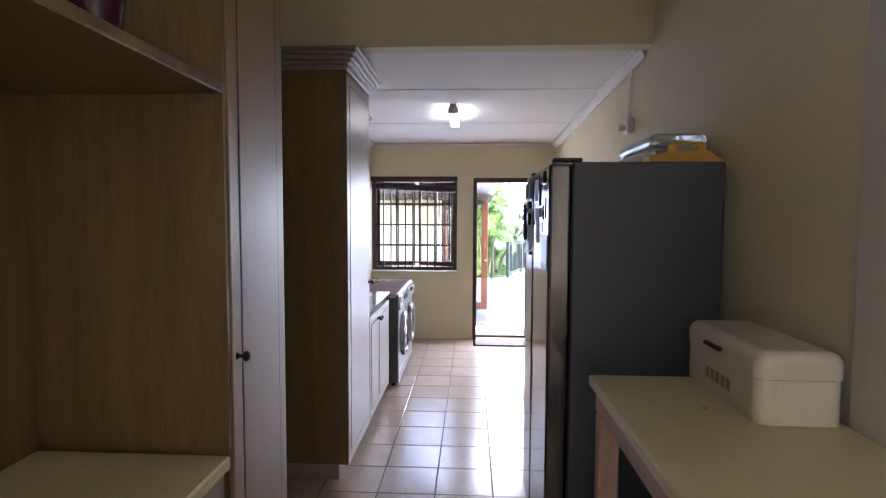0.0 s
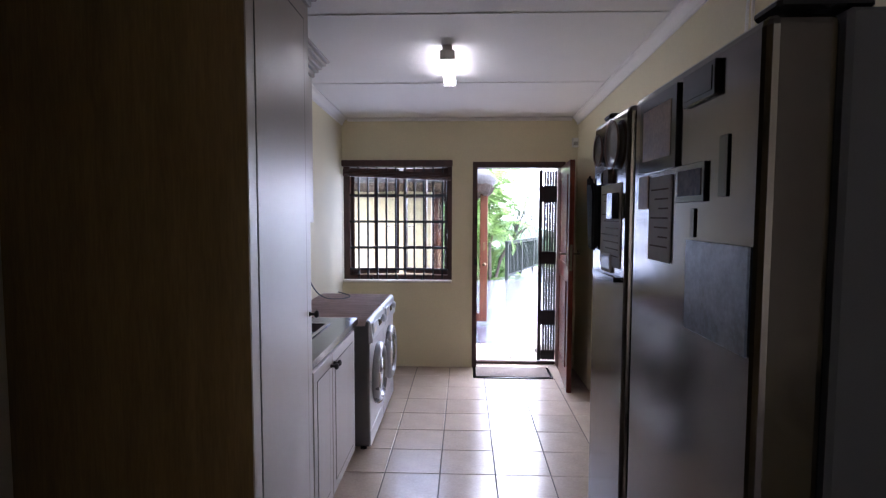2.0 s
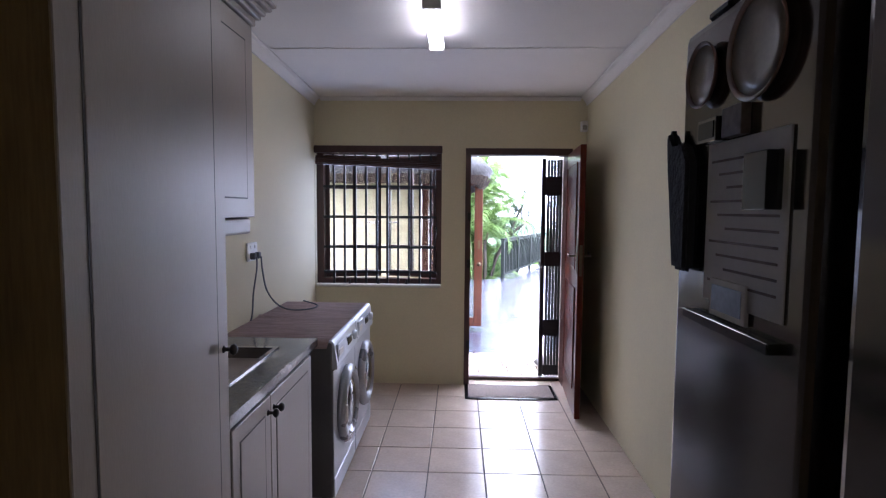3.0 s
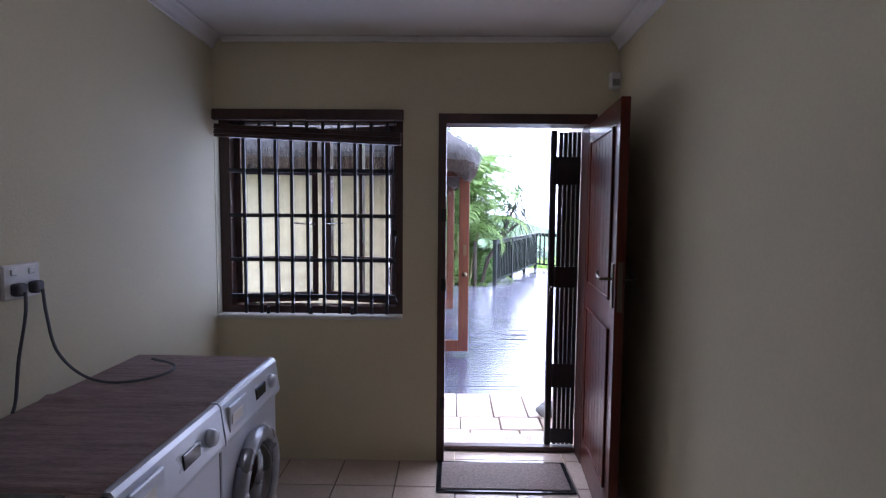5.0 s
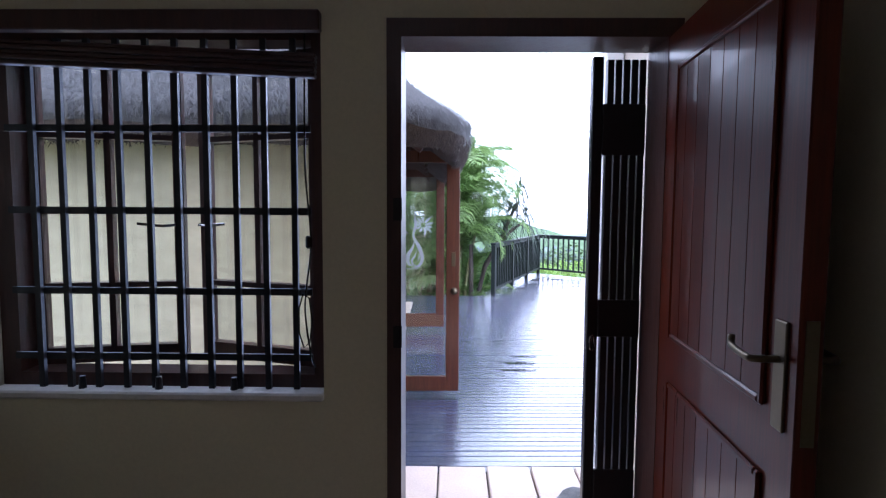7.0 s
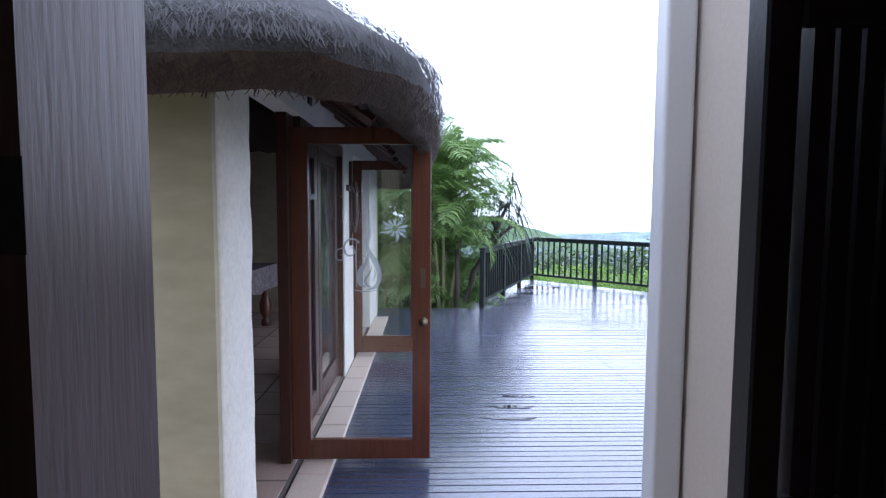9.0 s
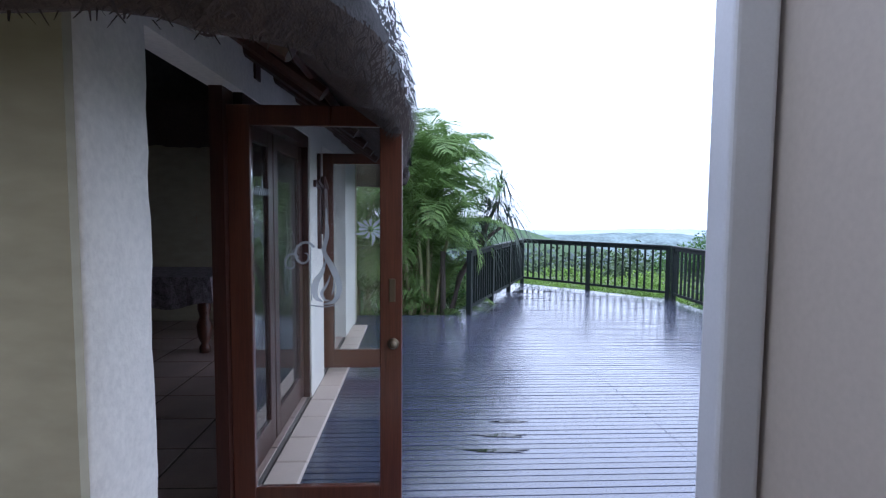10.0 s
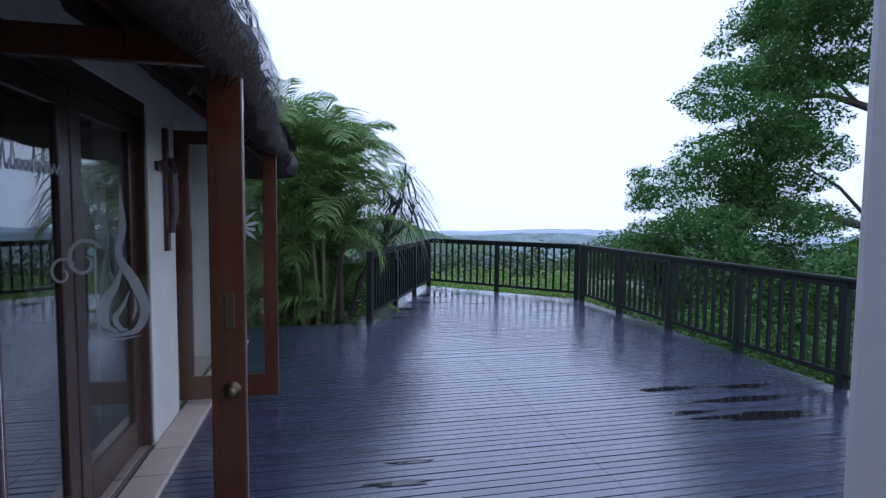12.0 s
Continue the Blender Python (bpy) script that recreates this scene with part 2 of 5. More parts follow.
def arched(bm, outline, a0, a1, axis):
    """Extrudes an outline of (u, v) points from a0 to a1 along x, y or z."""
    def at(u, v, a):
        return {"x": (a, u, v), "y": (u, a, v), "z": (u, v, a)}[axis]
    lo, hi = [bm.verts.new(at(u, v, a0)) for u, v in outline], [bm.verts.new(at(u, v, a1)) for u, v in outline]
    n = len(outline)
    for i in range(n):
        bm.faces.new((lo[i], lo[(i + 1) % n], hi[(i + 1) % n], hi[i]))
    bm.faces.new(lo[::-1])
    bm.faces.new(hi)
    return bm


# ---- the house: walls, floor, ceiling ----
XL, XR, YW, YO = -1.265, 1.03, 6.74, 6.95      # laundry's side walls, door wall inside and outside
KL = -1.50                                     # kitchen's far side
FRONT = -0.71                                  # face of the fitted cupboards
WX0, WX1, WZ0, WZ1 = -1.262, -0.18, 0.865, 2.04  # window opening
DX0, DX1, DZ = 0.022, 0.915, 2.03              # door opening
CEIL0, SLOPE = 2.455, 0.036                    # ceiling at the door wall, and its slight rise towards the kitchen


def ceil(y):
    return CEIL0 + SLOPE * (YW - y)


structure("wall_door_side", boxes((-1.6, DX0, YW, YO, -1.0, WZ0), (DX1, 1.30, YW, YO, -1.0, 2.9), (DX0, DX1, YW, YO, -1.0, -0.004), (WX1, DX0, YW, YO, WZ0, 2.9),
          (-1.6, WX0, YW, YO, WZ0, 2.9), (WX0, WX1, YW, YO, WZ1, 2.9), (DX0, DX1, YW, YO, DZ, 2.9)),
          CREAM, "cream painted plaster wall with a window and back door")
structure("wall_laundry_left", boxes((-1.5, XL, 3.32, YW, -0.1, 3.2)), CREAM, "plain cream painted plaster wall behind the washing machines")
structure("wall_right", boxes((XR, 1.25, -2.2, YW, -0.1, 3.2)), CREAM, "plain cream painted plaster wall beside the refrigerator")
# Opening added out of view, where the kitchen fill comes in.
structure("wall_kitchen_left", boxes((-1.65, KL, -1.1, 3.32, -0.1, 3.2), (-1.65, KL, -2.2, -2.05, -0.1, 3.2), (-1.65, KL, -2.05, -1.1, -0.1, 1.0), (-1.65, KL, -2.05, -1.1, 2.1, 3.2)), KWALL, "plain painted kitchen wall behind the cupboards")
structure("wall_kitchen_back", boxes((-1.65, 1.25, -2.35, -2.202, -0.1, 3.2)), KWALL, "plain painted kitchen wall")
structure("beam", boxes((KL, XR, 3.20, 3.32, 2.545, 3.05)), CREAM, "plastered beam between kitchen and laundry", "beam")
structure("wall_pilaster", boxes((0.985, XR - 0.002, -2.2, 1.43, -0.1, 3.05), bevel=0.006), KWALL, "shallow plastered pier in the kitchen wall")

bm = bmesh.new()
arched(bm, [(3.32, ceil(3.32)), (YW, ceil(YW)), (YW, ceil(YW) + 0.05), (3.32, ceil(3.32) + 0.05)], XL, XR, "x")
structure("ceiling_laundry", bm, CEIL, "white board ceiling", "ceiling")
structure("ceiling_kitchen", boxes((KL, XR, -2.2, 3.20, 3.05, 3.12)), CEIL, "white kitchen ceiling", "ceiling")
for y in (4.28, 5.54):
    z = ceil(y)
    structure("ceiling_strip", boxes((XL + 0.06, XR - 0.06, y - 0.02, y + 0.02, z - 0.005, z - 0.001), bevel=0.0015), CEIL, "thin white cover strip over a ceiling joint", "trim")
for x, s in ((XL, 1), (XR, -1)):
    bm = bmesh.new()
    prof = [(0, 0), (0, -0.070), (0.010, -0.070), (0.016, -0.05), (0.040, -0.018), (0.058, -0.012), (0.058, 0)]
    a = [bm.verts.new((x + s * u, 3.32, ceil(3.32) + v - 0.001)) for u, v in prof]
    b = [bm.verts.new((x + s * u, YW, ceil(YW) + v - 0.001)) for u, v in prof]
    for i in range(len(prof)):
        j = (i + 1) % len(prof)
        bm.faces.new((a[i], a[j], b[j], b[i]))
    structure("cornice", bm, CEIL, "white moulded ceiling cornice", "cornice")
structure("cornice", boxes((XL + 0.058, XR - 0.058, YW - 0.02, YW - 0.001, CEIL0 - 0.035, CEIL0 - 0.001), bevel=0.006), CEIL, "white ceiling cornice over the back door", "cornice")

structure("roof", boxes((-1.75, 1.5, -2.5, 7.05, 3.2, 3.3), bevel=0.01), EXTWALL, "flat roof over the kitchen and laundry", "roof")

# ---- kitchen ----
hutch = thing("open_hutch", "limed wood open kitchen hutch with a deep niche", "hutch", (-0.95, 0.6, 0))
part("side_panel", boxes((-1.31, FRONT - 0.004, 1.53, 1.548, 0.86, 2.75)), OAKLAM, hutch)
# Unseen near panel, added to block the kitchen fill from the niche.
part("side_panel", boxes((-1.31, FRONT - 0.004, -0.92, -0.902, 0.0, 2.75)), OAKLAM, hutch)
part("back_panel", boxes((-1.34, -1.312, -0.9, 1.548, 0.0, 2.75)), OAKLAM, hutch)
part("shelf", boxes((-1.31, FRONT + 0.0, -0.9, 1.528, 1.905, 1.935), bevel=0.004), OAKLAM, hutch)
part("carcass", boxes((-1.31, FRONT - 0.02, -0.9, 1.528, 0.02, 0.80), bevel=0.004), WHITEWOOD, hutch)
part("counter_top", boxes((-1.31, FRONT, -0.9, 1.528, 0.802, 0.845), bevel=0.006), TABLETOP, hutch)
VASE = mat("deep_purple_glass", (0.045, 0.006, 0.018), 0.1, vary=0.2, bump=0)
solid("vase", lathe(bmesh.new(), [(0.035, 0), (0.05, 0.02), (0.062, 0.10), (0.05, 0.2), (0.028, 0.26), (0.035, 0.31), (0.03, 0.31)], pose(-0.83, 1.17, 1.936), 24), VASE, "dark purple glazed vase on the hutch shelf", "vase", smooth=True)


def panel_door(name, x, y0, y1, z0, z1, parent, knob_at, w=0.065, paint=WHITEWOOD):
    """A framed cupboard door that faces +x, with a dark groove round its field and a round knob."""
    door = part(name, boxes((x - 0.02, x, y0, y1, z0, z1), bevel=0.003), paint, parent)
    part("field_panel", boxes((x, x + 0.0022, y0 + w + 0.006, y1 - w - 0.006, z0 + w + 0.006, z1 - w - 0.006), bevel=0.001), paint, door)
    # Groove drawn as thin dark strips on the door's face.
    for a in ((y0 + w, y0 + w + 0.006, z0 + w, z1 - w), (y1 - w - 0.006, y1 - w, z0 + w, z1 - w), (y0 + w + 0.006, y1 - w - 0.006, z0 + w, z0 + w + 0.006), (y0 + w + 0.006, y1 - w - 0.006, z1 - w - 0.006, z1 - w)):
        part("groove", boxes((x, x + 0.0012, *a)), GROOVE, door)
    if knob_at:
        bm = lathe(bmesh.new(), [(0.012, 0), (0.006, 0.006), (0.006, 0.018), (0.015, 0.024), (0.017, 0.031), (0.011, 0.038), (0.002, 0.04)], pose(x, knob_at[0], knob_at[1], 0, 90, 0), 14)
        part("knob", bm, KNOB, door, "dark bronze knob", smooth=True)
    return door


def cupboard_cornice(x, y0, y1, z, parent, back):
    """Stepped moulding round the top of a cupboard, on its near, front and far sides."""
    bm = bmesh.new()
    for o, a, b in ((0.012, 0, 0.03), (0.03, 0.03, 0.05), (0.045, 0.05, 0.075), (0.065, 0.075, 0.095), (0.08, 0.095, 0.11)):
        box(bm, back, x + o, y0 - o, y1 + o, z + a, z + b, bevel=0.004)
    part("cornice", bm, WHITEWOOD, parent, "stepped moulded cornice")


pantry = thing("pantry_cupboard", "tall tan wood pantry cupboard with a panelled door", "cupboard", (-0.95, 1.8, 0))
part("carcass", boxes((-1.49, FRONT - 0.022, 1.55, 2.01, 0.0, 2.75)), OAKLAM, pantry)
panel_door("door", FRONT, 1.553, 2.005, 0.06, 2.65, pantry, (1.585, 1.13), paint=LIGHTOAK)

tall = thing("broom_cupboard", "tall cream-painted cupboard with wood side and moulded cornice", "cupboard", (-0.95, 3.4, 0))
part("side_panel", boxes((-1.49, FRONT - 0.002, 3.058, 3.08, 0.09, 2.38)), OAKLAM, tall, "limed wood side panel")
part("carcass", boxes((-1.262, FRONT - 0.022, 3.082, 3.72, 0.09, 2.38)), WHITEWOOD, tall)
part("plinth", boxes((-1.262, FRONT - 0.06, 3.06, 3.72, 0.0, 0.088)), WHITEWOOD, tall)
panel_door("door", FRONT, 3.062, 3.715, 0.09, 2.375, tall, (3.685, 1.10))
cupboard_cornice(FRONT, 3.06, 3.72, 2.38, tall, -1.262)

table = thing("side_table", "wooden side table with a pale yellow laminate top", "table", (0.7, 0.6, 0))
part("tabletop", boxes((0.405, 0.98, -0.9, 1.838, 0.985, 1.02), bevel=0.006, seg=2), TABLETOP, table)
part("apron", boxes((0.425, 0.96, -0.86, 1.815, 0.905, 0.983), bevel=0.004), PINKWOOD, table)
for x in (0.425, 0.90):
    for y in (-0.85, 1.745):
        part("leg", boxes((x, x + 0.065, y, y + 0.065, 0.0, 0.903), bevel=0.006), PINKWOOD, table)
solid("storage_tub", boxes((0.52, 0.86, 1.15, 1.70, 0.0, 0.55), bevel=0.03, seg=3), BLACKGLOSS, "dark glossy plastic storage tub under the table", "tub")

bread = thing("bread_bin", "cream enamel bread bin with rounded lid and dark handle", "bread bin", (0.85, 1.63, 1.02))


def rounded(x0, x1, y0, y1, z0, z1, r, top):
    bm = box(bmesh.new(), x0, x1, y0, y1, z0, z1)
    es = [e for e in bm.edges if abs(e.verts[0].co.z - e.verts[1].co.z) > 0.01 or (top and min(v.co.z for v in e.verts) > z1 - 1e-4)]
    bmesh.ops.bevel(bm, geom=es, offset=r, segments=6, affect="EDGES", profile=0.5)
    return bm


BX, BY0, BY1 = 0.745, 1.405, 1.875
part("body", rounded(BX, 0.965, BY0, BY1, 1.021, 1.140, 0.035, False), ENAMEL, bread)
part("lid", rounded(BX - 0.003, 0.968, BY0 - 0.003, BY1 + 0.003, 1.142, 1.212, 0.035, True), ENAMEL, bread)
part("handle", boxes((BX - 0.022, BX - 0.004, 1.60, 1.70, 1.165, 1.178), bevel=0.004), BLACKGLOSS, bread, "dark handle on the lid")
for i in range(5):
    part("letter_bar", boxes((BX - 0.0015, BX + 0.001, 1.56 + i * 0.034, 1.582 + i * 0.034, 1.060, 1.094)), mat("brown_print", (0.26, 0.22, 0.13), 0.5) if i == 0 else bpy.data.materials["brown_print"], bread)

# ---- refrigerator ----
FX, FY0, FY1, FT = 0.30, 2.115, 2.97, 1.77
fridge = thing("refrigerator", "dark grey side-by-side refrigerator with steel doors", "refrigerator", (0.65, 2.55, 0))
part("body", boxes((0.392, 0.965, FY0, FY1, 0.02, FT), bevel=0.006), FRIDGESIDE, fridge, "dark grey metal body")
part("door", boxes((FX, 0.388, FY0 + 0.002, 2.615, 0.06, FT - 0.005), bevel=0.014, seg=3), FRIDGESTEEL, fridge, "brushed steel door")
part("door", boxes((FX, 0.388, 2.655, FY1 - 0.002, 0.06, FT - 0.005), bevel=0.014, seg=3), FRIDGESTEEL, fridge, "brushed steel door")
part("centre_gap", boxes((FX + 0.035, 0.390, 2.616, 2.654, 0.06, FT - 0.006)), BLACKGLOSS, fridge, "black recessed grip between the doors")
for y in (FY0 + 0.01, FY1 - 0.10):
    part("hinge_cover", boxes((FX + 0.015, 0.43, y, y + 0.06, FT + 0.001, FT + 0.016), bevel=0.005), BLACKGLOSS, fridge)
part("base_grille", boxes((0.33, 0.392, FY0 + 0.01, FY1 - 0.01, 0.0, 0.055)), BLACKGLOSS, fridge)
for x in (0.45, 0.92):
    for y in (FY0 + 0.04, FY1 - 0.04):
        part("foot", cyl(bmesh.new(), (x, y, 0), (x, y, 0.02), 0.02), BLACKGLOSS, fridge)

PAPER = mat("white_paper", (0.50, 0.48, 0.45), 0.8, vary=0.06, scale=20, bump=0)
PHOTO = mat("dark_photo_print", (0.10, 0.07, 0.055), 0.65, vary=0.7, scale=30, fine=80, bump=0)
BLUECARD = mat("blue_grey_card", (0.14, 0.18, 0.26), 0.35, vary=0.4, scale=25, bump=0)
TAN = mat("tan_card", (0.32, 0.22, 0.13), 0.5, vary=0.3, scale=20, bump=0)
REDRIM = mat("dull_red_enamel_rim", (0.22, 0.13, 0.10), 0.3, bump=0)
PLATE = mat("pale_grey_glaze", (0.33, 0.30, 0.265), 0.3, vary=0.15, scale=20, bump=0)


def fridge_card(name, label, y0, y1, z0, z1, material, border=None, lines=0, thick=0.003):
    """A flat card or magnet held on the refrigerator's front."""
    c = thing(name, label, name.replace("_", " "), (FX, (y0 + y1) / 2, z0), group="things on the refrigerator")
    part("sheet", boxes((FX - thick, FX - 0.0005, y0, y1, z0, z1), bevel=0.0008), border or material, c)
    if border:
        b = min(y1 - y0, z1 - z0) * 0.16
        part("picture", boxes((FX - thick - 0.001, FX - thick, y0 + b, y1 - b, z0 + b, z1 - b)), material, c)
    for k in range(lines):
        z = z1 - (k + 1.5) * (z1 - z0) / (lines + 2)
        part("text_line", boxes((FX - thick - 0.0006, FX - thick, y0 + 0.012, y1 - 0.012 - 0.02 * (k % 3), z, z + 0.003)), PHOTO, c)


fridge_card("fridge_magnet", "black lettered sign magnet on the refrigerator door", 2.235, 2.345, 1.695, 1.745, BLACKGLOSS, BLACKGLOSS, 0, 0.008)
fridge_card("framed_photo", "dark framed photograph stuck on the refrigerator door", 2.375, 2.56, 1.605, 1.745, TAN, BLACKGLOSS, 0, 0.006)
fridge_card("framed_photo", "small dark framed photograph on the refrigerator door", 2.265, 2.37, 1.545, 1.605, PHOTO, BLACKGLOSS, 0, 0.005)
fridge_card("paper_note", "white paper note stuck on the refrigerator door", 2.395, 2.505, 1.44, 1.595, PAPER, None, 7)
fridge_card("paper_note", "tan paper card stuck on the refrigerator door", 2.515, 2.57, 1.535, 1.60, TAN)
fridge_card("fridge_magnet", "slim dark magnet strip on the refrigerator door", 2.20, 2.225, 1.55, 1.635, BLACKGLOSS)
fridge_card("fridge_magnet", "small dark magnet strip on the refrigerator door", 2.30, 2.315, 1.49, 1.535, BLACKGLOSS)
fridge_card("wipe_board", "glossy blue-grey board stuck on the refrigerator door", 2.135, 2.325, 1.345, 1.485, BLUECARD, None, 0, 0.004)
fridge_card("paper_calendar", "large white paper calendar on the refrigerator door", 2.695, 2.87, 1.40, 1.598, PAPER, None, 10)
fridge_card("fridge_magnet", "dark carved magnet holding a paper calendar", 2.705, 2.75, 1.515, 1.575, BLACKGLOSS, None, 0, 0.02)
fridge_card("fridge_magnet", "dark metal clip magnet on the refrigerator door", 2.835, 2.885, 1.60, 1.63, BLACKGLOSS, STEEL, 0, 0.012)
fridge_card("fridge_magnet", "brown carved animal magnet on the refrigerator door", 2.775, 2.82, 1.60, 1.635, PHOTO, None, 0, 0.012)
fridge_card("post_card", "blue picture postcard on the refrigerator door", 2.76, 2.845, 1.384, 1.43, BLUECARD, PAPER, 0, 0.006)
fridge_card("magnet_rail", "black magnetic rail on the refrigerator door", 2.70, 2.905, 1.368, 1.380, BLACKGLOSS, None, 0, 0.014)
for y, r in ((2.885, 0.042), (2.755, 0.058)):
    plate = thing("wall_plate", "pale grey glazed plate with a dull red rim", "plate", (FX, y, 1.68), group="things on the refrigerator")
    part("dish", lathe(bmesh.new(), [(r * 0.6, 0.001), (r * 0.9, 0.006), (r * 0.9, 0.009), (r * 0.55, 0.005), (0.001, 0.005)], pose(FX, y, 1.69, 0, -90, 0), 28), PLATE, plate, smooth=True)
    part("rim", lathe(bmesh.new(), [(r * 0.9, 0.006), (r, 0.010), (r, 0.013), (r * 0.9, 0.0095)], pose(FX, y, 1.69, 0, -90, 0), 28, False), REDRIM, plate, "red rim", True)
mitt = thing("oven_mitt", "black padded oven mitt hanging at the refrigerator's edge", "oven mitt", (FX, 2.94, 1.43), group="things on the refrigerator")
bm = arched(bmesh.new(), [(2.90, 1.43), (2.945, 1.43), (2.955, 1.54), (2.972, 1.57), (2.978, 1.62), (2.968, 1.635), (2.957, 1.60), (2.94, 1.605), (2.92, 1.61), (2.90, 1.58)], FX - 0.018, FX - 0.002, "x")
bmesh.ops.bevel(bm, geom=list(bm.edges), offset=0.005, segments=2, affect="EDGES")
part("pad", bm, mat("black_quilted_cloth", (0.012, 0.012, 0.013), 0.9, vary=0.4, scale=40, bump=0.3), mitt)

# on top of the refrigerator
tub = thing("plastic_container", "clear plastic food container with a lid", "container", (0.72, 2.6, FT))
CLEAR = mat("cloudy_clear_plastic", (0.72, 0.72, 0.70), 0.15, vary=0.05, bump=0)
CLEAR.node_tree.nodes["Principled BSDF"].inputs["Transmission Weight"].default_value = 0.75
TX0, TX1 = 0.745, 0.985
part("tray", boxes((TX0, TX0 + 0.04, 2.36, 2.84, FT + 0.001, FT + 0.075), (TX1 - 0.04, TX1, 2.36, 2.84, FT + 0.001, FT + 0.075), (TX0 + 0.04, TX1 - 0.04, 2.36, 2.40, FT + 0.001, FT + 0.075), (TX0 + 0.04, TX1 - 0.04, 2.80, 2.84, FT + 0.001, FT + 0.075), (TX0 + 0.04, TX1 - 0.04, 2.40, 2.80, FT + 0.001, FT + 0.01), bevel=0.006), CLEAR, tub)
part("lid", boxes((TX0 + 0.01, TX1 + 0.01, 2.34, 2.86, FT + 0.078, FT + 0.145), bevel=0.03, seg=3), CLEAR, tub)
YELLOW = mat("mustard_yellow_plastic", (0.55, 0.32, 0.045), 0.35, vary=0.1, bump=0)
bm = bmesh.new()
arched(bm, [(u, FT + v) for u, v in ((0.70, 0.001), (1.00, 0.001), (1.00, 0.021), (0.965, 0.036), (0.935, 0.060), (0.785, 0.060), (0.755, 0.046), (0.70, 0.036))], 2.25, 2.33, "y")
for u0, u1 in ((0.785, 0.815), (0.905, 0.935)):
    box(bm, u0, u1, 2.28, 2.30, FT + 0.061, FT + 0.085)
box(bm, 0.79, 0.93, 2.278, 2.302, FT + 0.085, FT + 0.099, bevel=0.004)
bmesh.ops.translate(bm, verts=bm.verts, vec=(0.022, 0, 0))
solid("serving_tray", bm, YELLOW, "mustard yellow plastic carrier with a handle on the refrigerator", "carrier")

# junction box and cable on the wall
jb = thing("wall_socket", "white surface-mounted socket box with cables up the wall", "socket", (XR, 3.57, 2.12))
part("box", boxes((XR - 0.045, XR - 0.001, 3.52, 3.62, 2.09, 2.19), bevel=0.006), WHITEPLASTIC, jb)
part("plug", cyl(bmesh.new(), (XR - 0.045, 3.57, 2.13), (XR - 0.09, 3.57, 2.13), 0.02), WHITEPLASTIC, jb)
for k in (-0.02, 0.02):
    part("cable", sweep(bmesh.new(), curve([(XR - 0.02, 3.57 + k * 1.2, 2.19), (XR - 0.02, 3.57 + k, 2.30), (XR - 0.015, 3.57 + k * 0.5, 2.44), (XR - 0.012, 3.57, 2.50)]), 0.006), WHITEPLASTIC, jb)

# ---- laundry: sink unit and machines ----
base = thing("sink_cupboard", "cream-painted sink cupboard with two panelled doors", "cupboard", (-0.95, 4.2, 0))
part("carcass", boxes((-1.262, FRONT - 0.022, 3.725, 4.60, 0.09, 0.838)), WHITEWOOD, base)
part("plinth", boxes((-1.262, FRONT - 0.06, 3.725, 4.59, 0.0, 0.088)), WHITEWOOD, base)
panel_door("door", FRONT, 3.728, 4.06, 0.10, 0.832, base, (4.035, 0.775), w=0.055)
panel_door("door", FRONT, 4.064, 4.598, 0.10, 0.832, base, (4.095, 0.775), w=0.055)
SX0, SX1, SY0, SY1 = -1.16, -0.86, 4.04, 4.52
solid("sink_counter", boxes((-1.262, SX0, 3.725, 4.735, 0.842, 0.88), (SX1, FRONT - 0.005, 3.725, 4.735, 0.842, 0.88), (SX0, SX1, 3.725, SY0, 0.842, 0.88), (SX0, SX1, SY1, 4.735, 0.842, 0.88)), GRANITE,
      "dark polished granite counter over the sink cupboard", "counter")
sink = thing("sink", "rectangular stainless steel sink set into the counter", "sink", (-1.0, 4.28, 0.88))
part("bowl", boxes((SX0, SX0 + 0.006, SY0, SY1, 0.70, 0.882), (SX1 - 0.006, SX1, SY0, SY1, 0.70, 0.882), (SX0 + 0.006, SX1 - 0.006, SY0, SY0 + 0.006, 0.70, 0.882), (SX0 + 0.006, SX1 - 0.006, SY1 - 0.006, SY1, 0.70, 0.882), (SX0, SX1, SY0, SY1, 0.69, 0.699)), STEEL, sink)
part("rim", boxes((SX0 - 0.025, SX0, SY0 - 0.025, SY1 + 0.025, 0.881, 0.886), (SX1, SX1 + 0.02, SY0 - 0.025, SY1 + 0.025, 0.881, 0.886), (SX0, SX1, SY0 - 0.025, SY0, 0.881, 0.886), (SX0, SX1, SY1, SY1 + 0.025, 0.881, 0.886)), STEEL, sink)
part("drain", lathe(bmesh.new(), [(0.035, 0), (0.035, 0.003), (0.02, 0.001), (0.001, 0.001)], pose(-1.01, 4.28, 0.70), 20), BLACKGLOSS, sink)

wallcab = thing("wall_cupboard", "cream-painted wall cupboard with panelled door and cornice", "cupboard", (-1.08, 4.1, 1.5))
part("carcass", boxes((-1.262, -0.922, 3.725, 4.44, 1.475, 2.27)), WHITEWOOD, wallcab)
panel_door("door", -0.90, 3.728, 4.437, 1.475, 2.268, wallcab, None, w=0.075)
part("pelmet", boxes((-1.262, -0.915, 3.725, 4.43, 1.405, 1.473), bevel=0.010, seg=2), WHITEWOOD, wallcab)
cupboard_cornice(-0.90, 3.82, 4.44, 2.272, wallcab, -1.262)


RING = mat("dull_silver_door_ring", (0.34, 0.35, 0.38), 0.28, metal=0.6, vary=0.05, bump=0)


